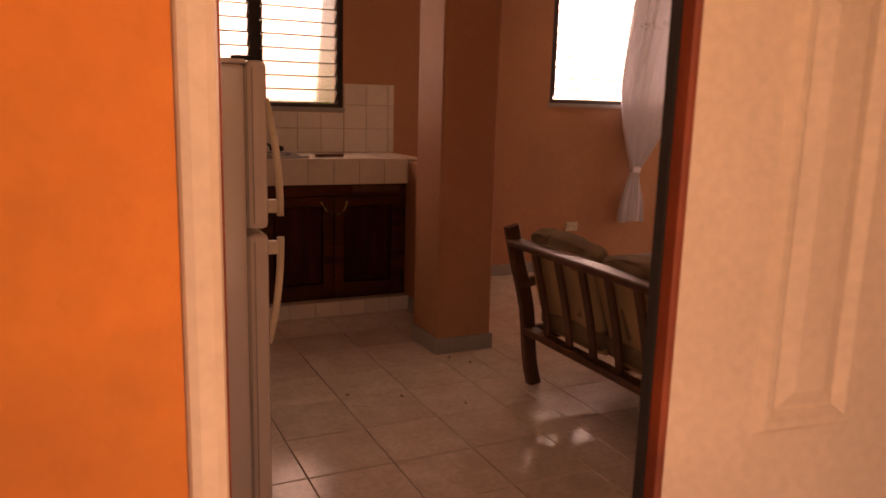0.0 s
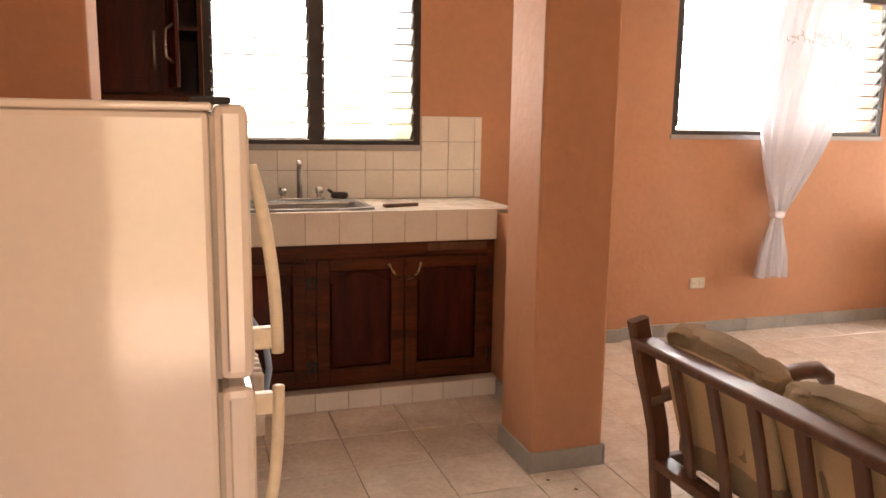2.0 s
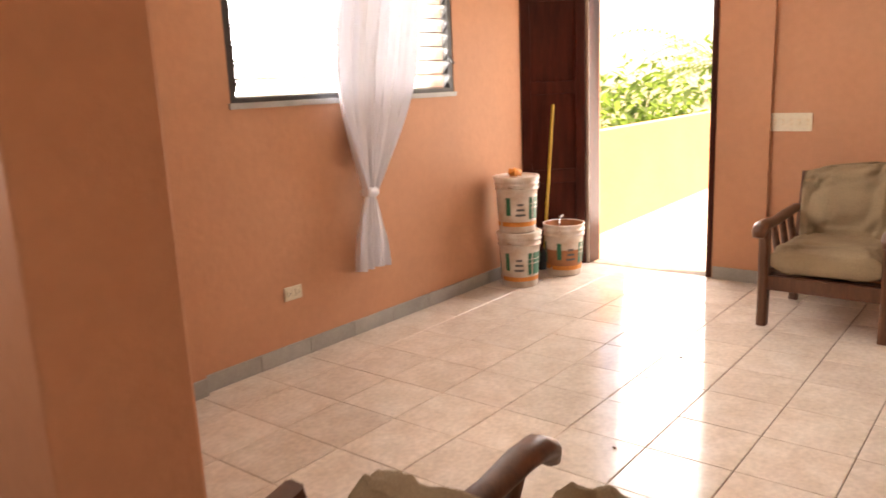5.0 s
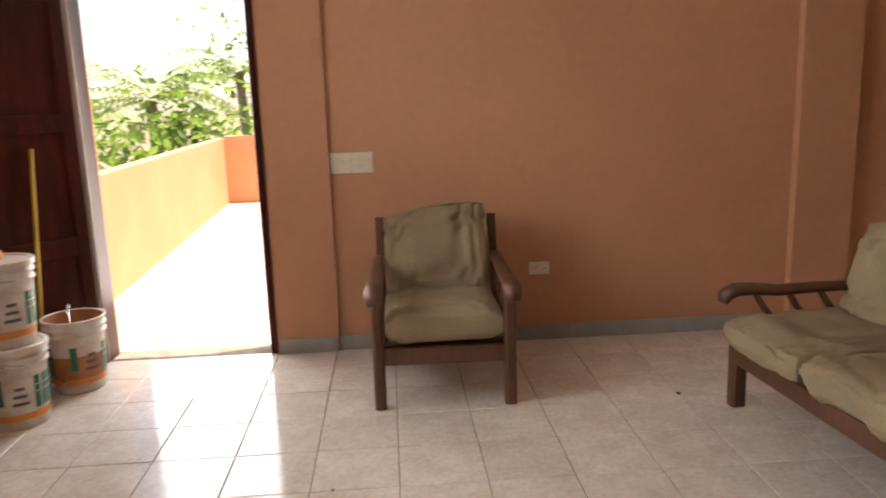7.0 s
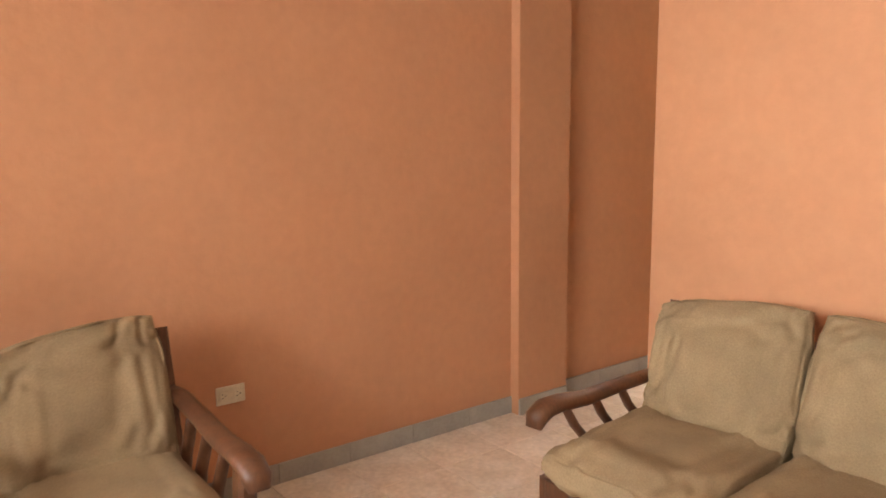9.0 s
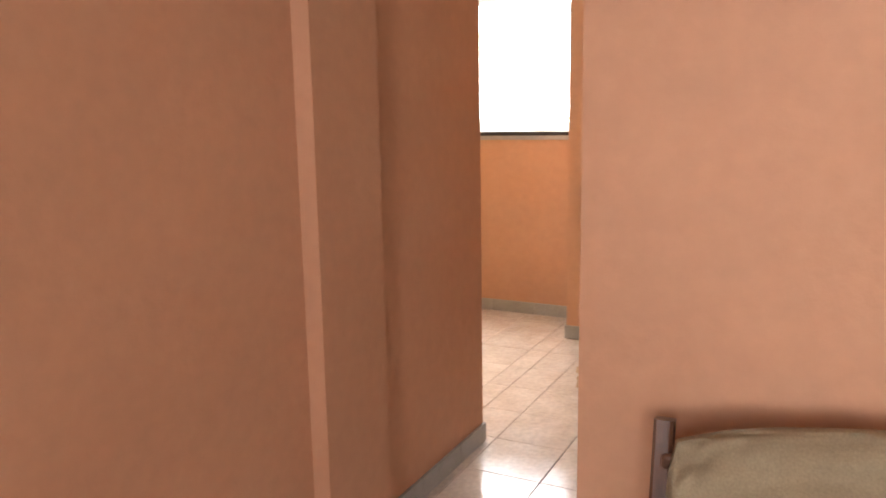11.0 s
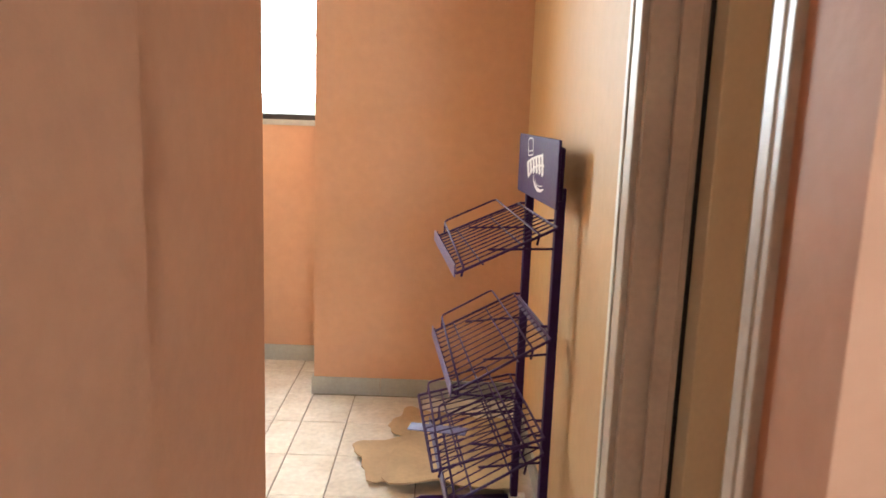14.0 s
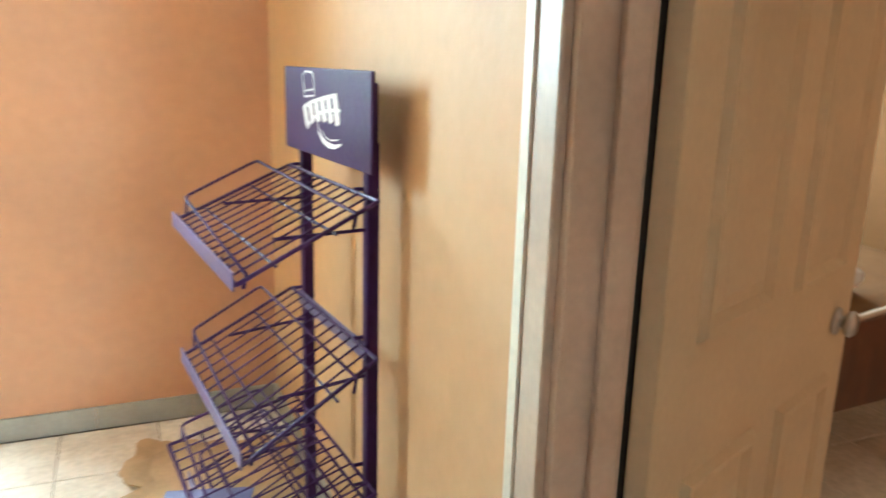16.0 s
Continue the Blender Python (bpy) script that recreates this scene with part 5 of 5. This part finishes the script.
for e in (-0.76, 0.76):
    part("leg", boxes((e - 0.03, e + 0.03, -0.005, 0.055, 0, 0.65), bevel=0.006), WOOD, bed)
    part("side_rail", boxes((e - 0.015, e + 0.015, -1.3, -0.006, 0.33, 0.45), bevel=0.004), WOOD, bed)
bm = bmesh.new()
pillow(bm, 1.44, 1.25, 0.16, pose(0, -0.66, 0.50), 0.25, 0.01, seed=6)
# brown cover is made up, so the mattress looks dark like the wall behind
part("mattress", bm, material("added_brown_cover", (0.17, 0.085, 0.035), 0.95, tone=0.1, scale=6, bump=0.3, bump_scale=120, spec=0.1), bed, "made-up dull brown cover, dark like the wall behind the bed", True)
bm = bmesh.new()
pillow(bm, 0.46, 0.30, 0.11, pose(0.40, -0.36, 0.63, 6, 0, 8), 0.4, 0.012, seed=3, n=14)
part("pillow", bm, BEDCLOTH, bed, "white pillow", True)

# ---- outdoors ----
def leafy_tree(name, label, x, y, base, height, spread, count, seed, mat=LEAF):
    t = thing(name, label, "tree", pose(x, y, base))
    rnd = random.Random(seed)
    bm = bmesh.new()
    tube(bm, [(0, 0, 0), (0.1, 0.05, height * 0.3), (0.0, 0.1, height * 0.55), (0.1, 0, height * 0.8)], [0.2, 0.15, 0.11, 0.05], 9)
    limbs = []
    for k in range(8):
        a, z = rnd.uniform(0, 6.28), height * rnd.uniform(0.35, 0.7)
        e = Vector((math.cos(a) * spread * rnd.uniform(0.5, 0.85), math.sin(a) * spread * rnd.uniform(0.5, 0.85), z + height * rnd.uniform(0.12, 0.3)))
        tube(bm, [(0.05, 0.05, z), (e.x * 0.5, e.y * 0.5, z + (e.z - z) * 0.4), tuple(e)], [0.06, 0.04, 0.015], 6)
        limbs.append(e)
    part("trunk", bm, BARK, t)
    vs, fs = [], []
    for k in range(count):
        c = rnd.choice(limbs) + Vector((rnd.gauss(0, spread * 0.26), rnd.gauss(0, spread * 0.26), rnd.gauss(0, height * 0.11)))
        s = rnd.uniform(0.07, 0.17)
        q = Euler((rnd.uniform(-1, 1), rnd.uniform(-1, 1), rnd.uniform(0, 6.28))).to_matrix()
        i = len(vs)
        vs += [tuple(c + q @ Vector(p)) for p in ((-s, 0, 0), (0, -s * 0.45, 0.02), (s, 0, 0), (0, s * 0.45, 0.02))]
        fs.append((i, i + 1, i + 2, i + 3))
    me = bpy.data.meshes.new("crown")
    me.from_pydata(vs, [], fs)
    me.materials.append(mat)
    tagged(new("crown", me), kind="stuff").parent = t
    return t


def palm(name, label, x, y, base, height, seed):
    t = thing(name, label, "palm", pose(x, y, base))
    rnd = random.Random(seed)
    part("trunk", tube(bmesh.new(), [(0, 0, 0), (0.15, 0.1, height * 0.4), (0.2, 0.2, height * 0.75), (0.15, 0.25, height)], [0.2, 0.15, 0.13, 0.12], 10), BARK, t)
    vs, fs = {"crown": [], "dry_crown": []}, {"crown": [], "dry_crown": []}
    for f in range(36):
        dead = f % 5 == 0
        key = "dry_crown" if dead else "crown"
        a = 6.28 * f / 36 + rnd.uniform(-0.2, 0.2)
        lift, L = (-0.9 if dead else rnd.uniform(0.1, 1.0)), rnd.uniform(2.0, 3.0)
        side, fwd = Vector((-math.sin(a), math.cos(a), 0)), Vector((math.cos(a), math.sin(a), 0))
        for k in range(18):
            u = k / 17
            r = L * u * (0.55 if dead else 0.95)
            z = height + lift * L * u - (0.12 if dead else 0.8) * L * u * u - (L * u * 0.7 if dead else 0)
            p = Vector((0.15, 0.25, z)) + fwd * r
            w = 0.42 * math.sin(math.pi * min(1, u * 0.9 + 0.1)) + 0.03
            for e in (-1, 1):
                i = len(vs[key])
                tip = p + side * e * w + fwd * 0.18 - Vector((0, 0, w * 0.45))
                vs[key] += [tuple(p), tuple(p + fwd * 0.055), tuple(tip)]
                fs[key].append((i, i + 1, i + 2))
    for key in vs:
        me = bpy.data.meshes.new(key)
        me.from_pydata(vs[key], [], fs[key])
        me.materials.append(DEAD if key == "dry_crown" else PALM)
        tagged(new(key, me), kind="stuff").parent = t
    return t


G = -3.2
palm("palm_tree", "palm with green and dry hanging fronds beyond the balcony", 18.0, 7.6, G, 4.7, 1)
palm("palm_tree", "palm with green and dry hanging fronds beyond the balcony", 22.5, 6.6, G, 5.4, 2)
leafy_tree("garden_tree", "bright green leafy tree beyond the balcony parapet", 15.0, 8.6, G, 4.3, 1.7, 1500, 3)
leafy_tree("garden_tree", "bright green leafy tree beyond the balcony parapet", 17.5, 5.6, G, 4.5, 1.7, 1500, 4)
leafy_tree("garden_tree", "bright green leafy tree beyond the balcony parapet", 12.5, 9.2, G, 4.4, 1.7, 1700, 5)
leafy_tree("garden_tree", "dense green leafy tree beyond the balcony parapet", 22.5, 5.0, G, 6.6, 2.4, 1700, 6)
leafy_tree("garden_tree", "bright green leafy tree outside the living room window", 7.5, 13.5, G, 4.9, 2.0, 2600, 7)
leafy_tree("garden_tree", "bright green leafy tree outside the living room window", 5.2, 15.0, G, 4.7, 1.9, 2200, 8)
nb = thing("neighbour_house", "pale neighbouring house with a brown sheet roof", "house", pose(0.5, 15.5, G))
part("wall", boxes((-5, 3.0, 0, 5, 0, 4.2)), PLASTER, nb)
bm = bmesh.new()
box(bm, -5.4, 3.4, -0.4, 5.4, 4.2, 4.35)
part("roof", bm, ROOF, nb)
for xx in (-3.6, -0.6):
    wi = part("window", boxes((xx, xx + 1.1, -0.03, 0.0, 2.0, 3.2)), FRAME, nb)
    part("sill", boxes((xx - 0.05, xx + 1.15, -0.08, -0.0, 1.93, 2.0)), PLASTER, wi)

# ---- pieces of the floor, last ----
lay(floor, -0.37, 1.68, 0.5, KW, 0.853, 3.61, 0.323)
lay(floor, 1.68, 6.06, PINK_Y, LW, 4.777, 2.405, 0.326)
lay(floor, RACK_X, 6.215, -2.142, PINK_Y, 6.017, -2.125, 0.322)
lay(floor, 6.215, 7.6, -2.617, -0.46, 6.017, -2.125, 0.322)
lay(floor, 2.35, RACK_X, -2.7, 0.55, 5.0, -1.79, 0.33)
skirting("baseboard_living", (2.86, LW), (5.95, LW))
skirting("baseboard_pier", (2.3, LW - 0.03), (2.86, LW - 0.03))
skirting("baseboard_south", (PINK_END, PINK_Y), (1.3, PINK_Y))
skirting("baseboard_east", (0, 0.165), (0, -2.42), TURN)
skirting("baseboard_pilaster_1", (-0.022, 0.50), (-0.022, 0.165), TURN)
skirting("baseboard_pilaster_2", (-0.058, -2.42), (-0.058, -2.755), TURN)
skirting("baseboard_passage", (6.06, 0.445), (6.06, -0.475))
skirting("baseboard_passage_end", (6.048, -0.463), (6.218, -0.463))
skirting("baseboard_hall_pier", (6.227, -2.142), (RACK_X, -2.142))
skirting("baseboard_hall_pier_side", (6.215, -2.617), (6.215, -2.142))
skirting("baseboard_hall_window", (7.6, -2.617), (6.215, -2.617))
skirting("baseboard_rack", (RACK_X, -2.142), (RACK_X, -0.24))
skirting("baseboard_column_front", (1.5, 3.382), (1.84, 3.382))
skirting("baseboard_column_side", (1.512, 3.70), (1.512, 3.382))
skirting("baseboard_column_east", (1.828, 3.382), (1.828, 3.70))
skirting("baseboard_half_wall", (1.725, 4.40), (1.725, 3.70))
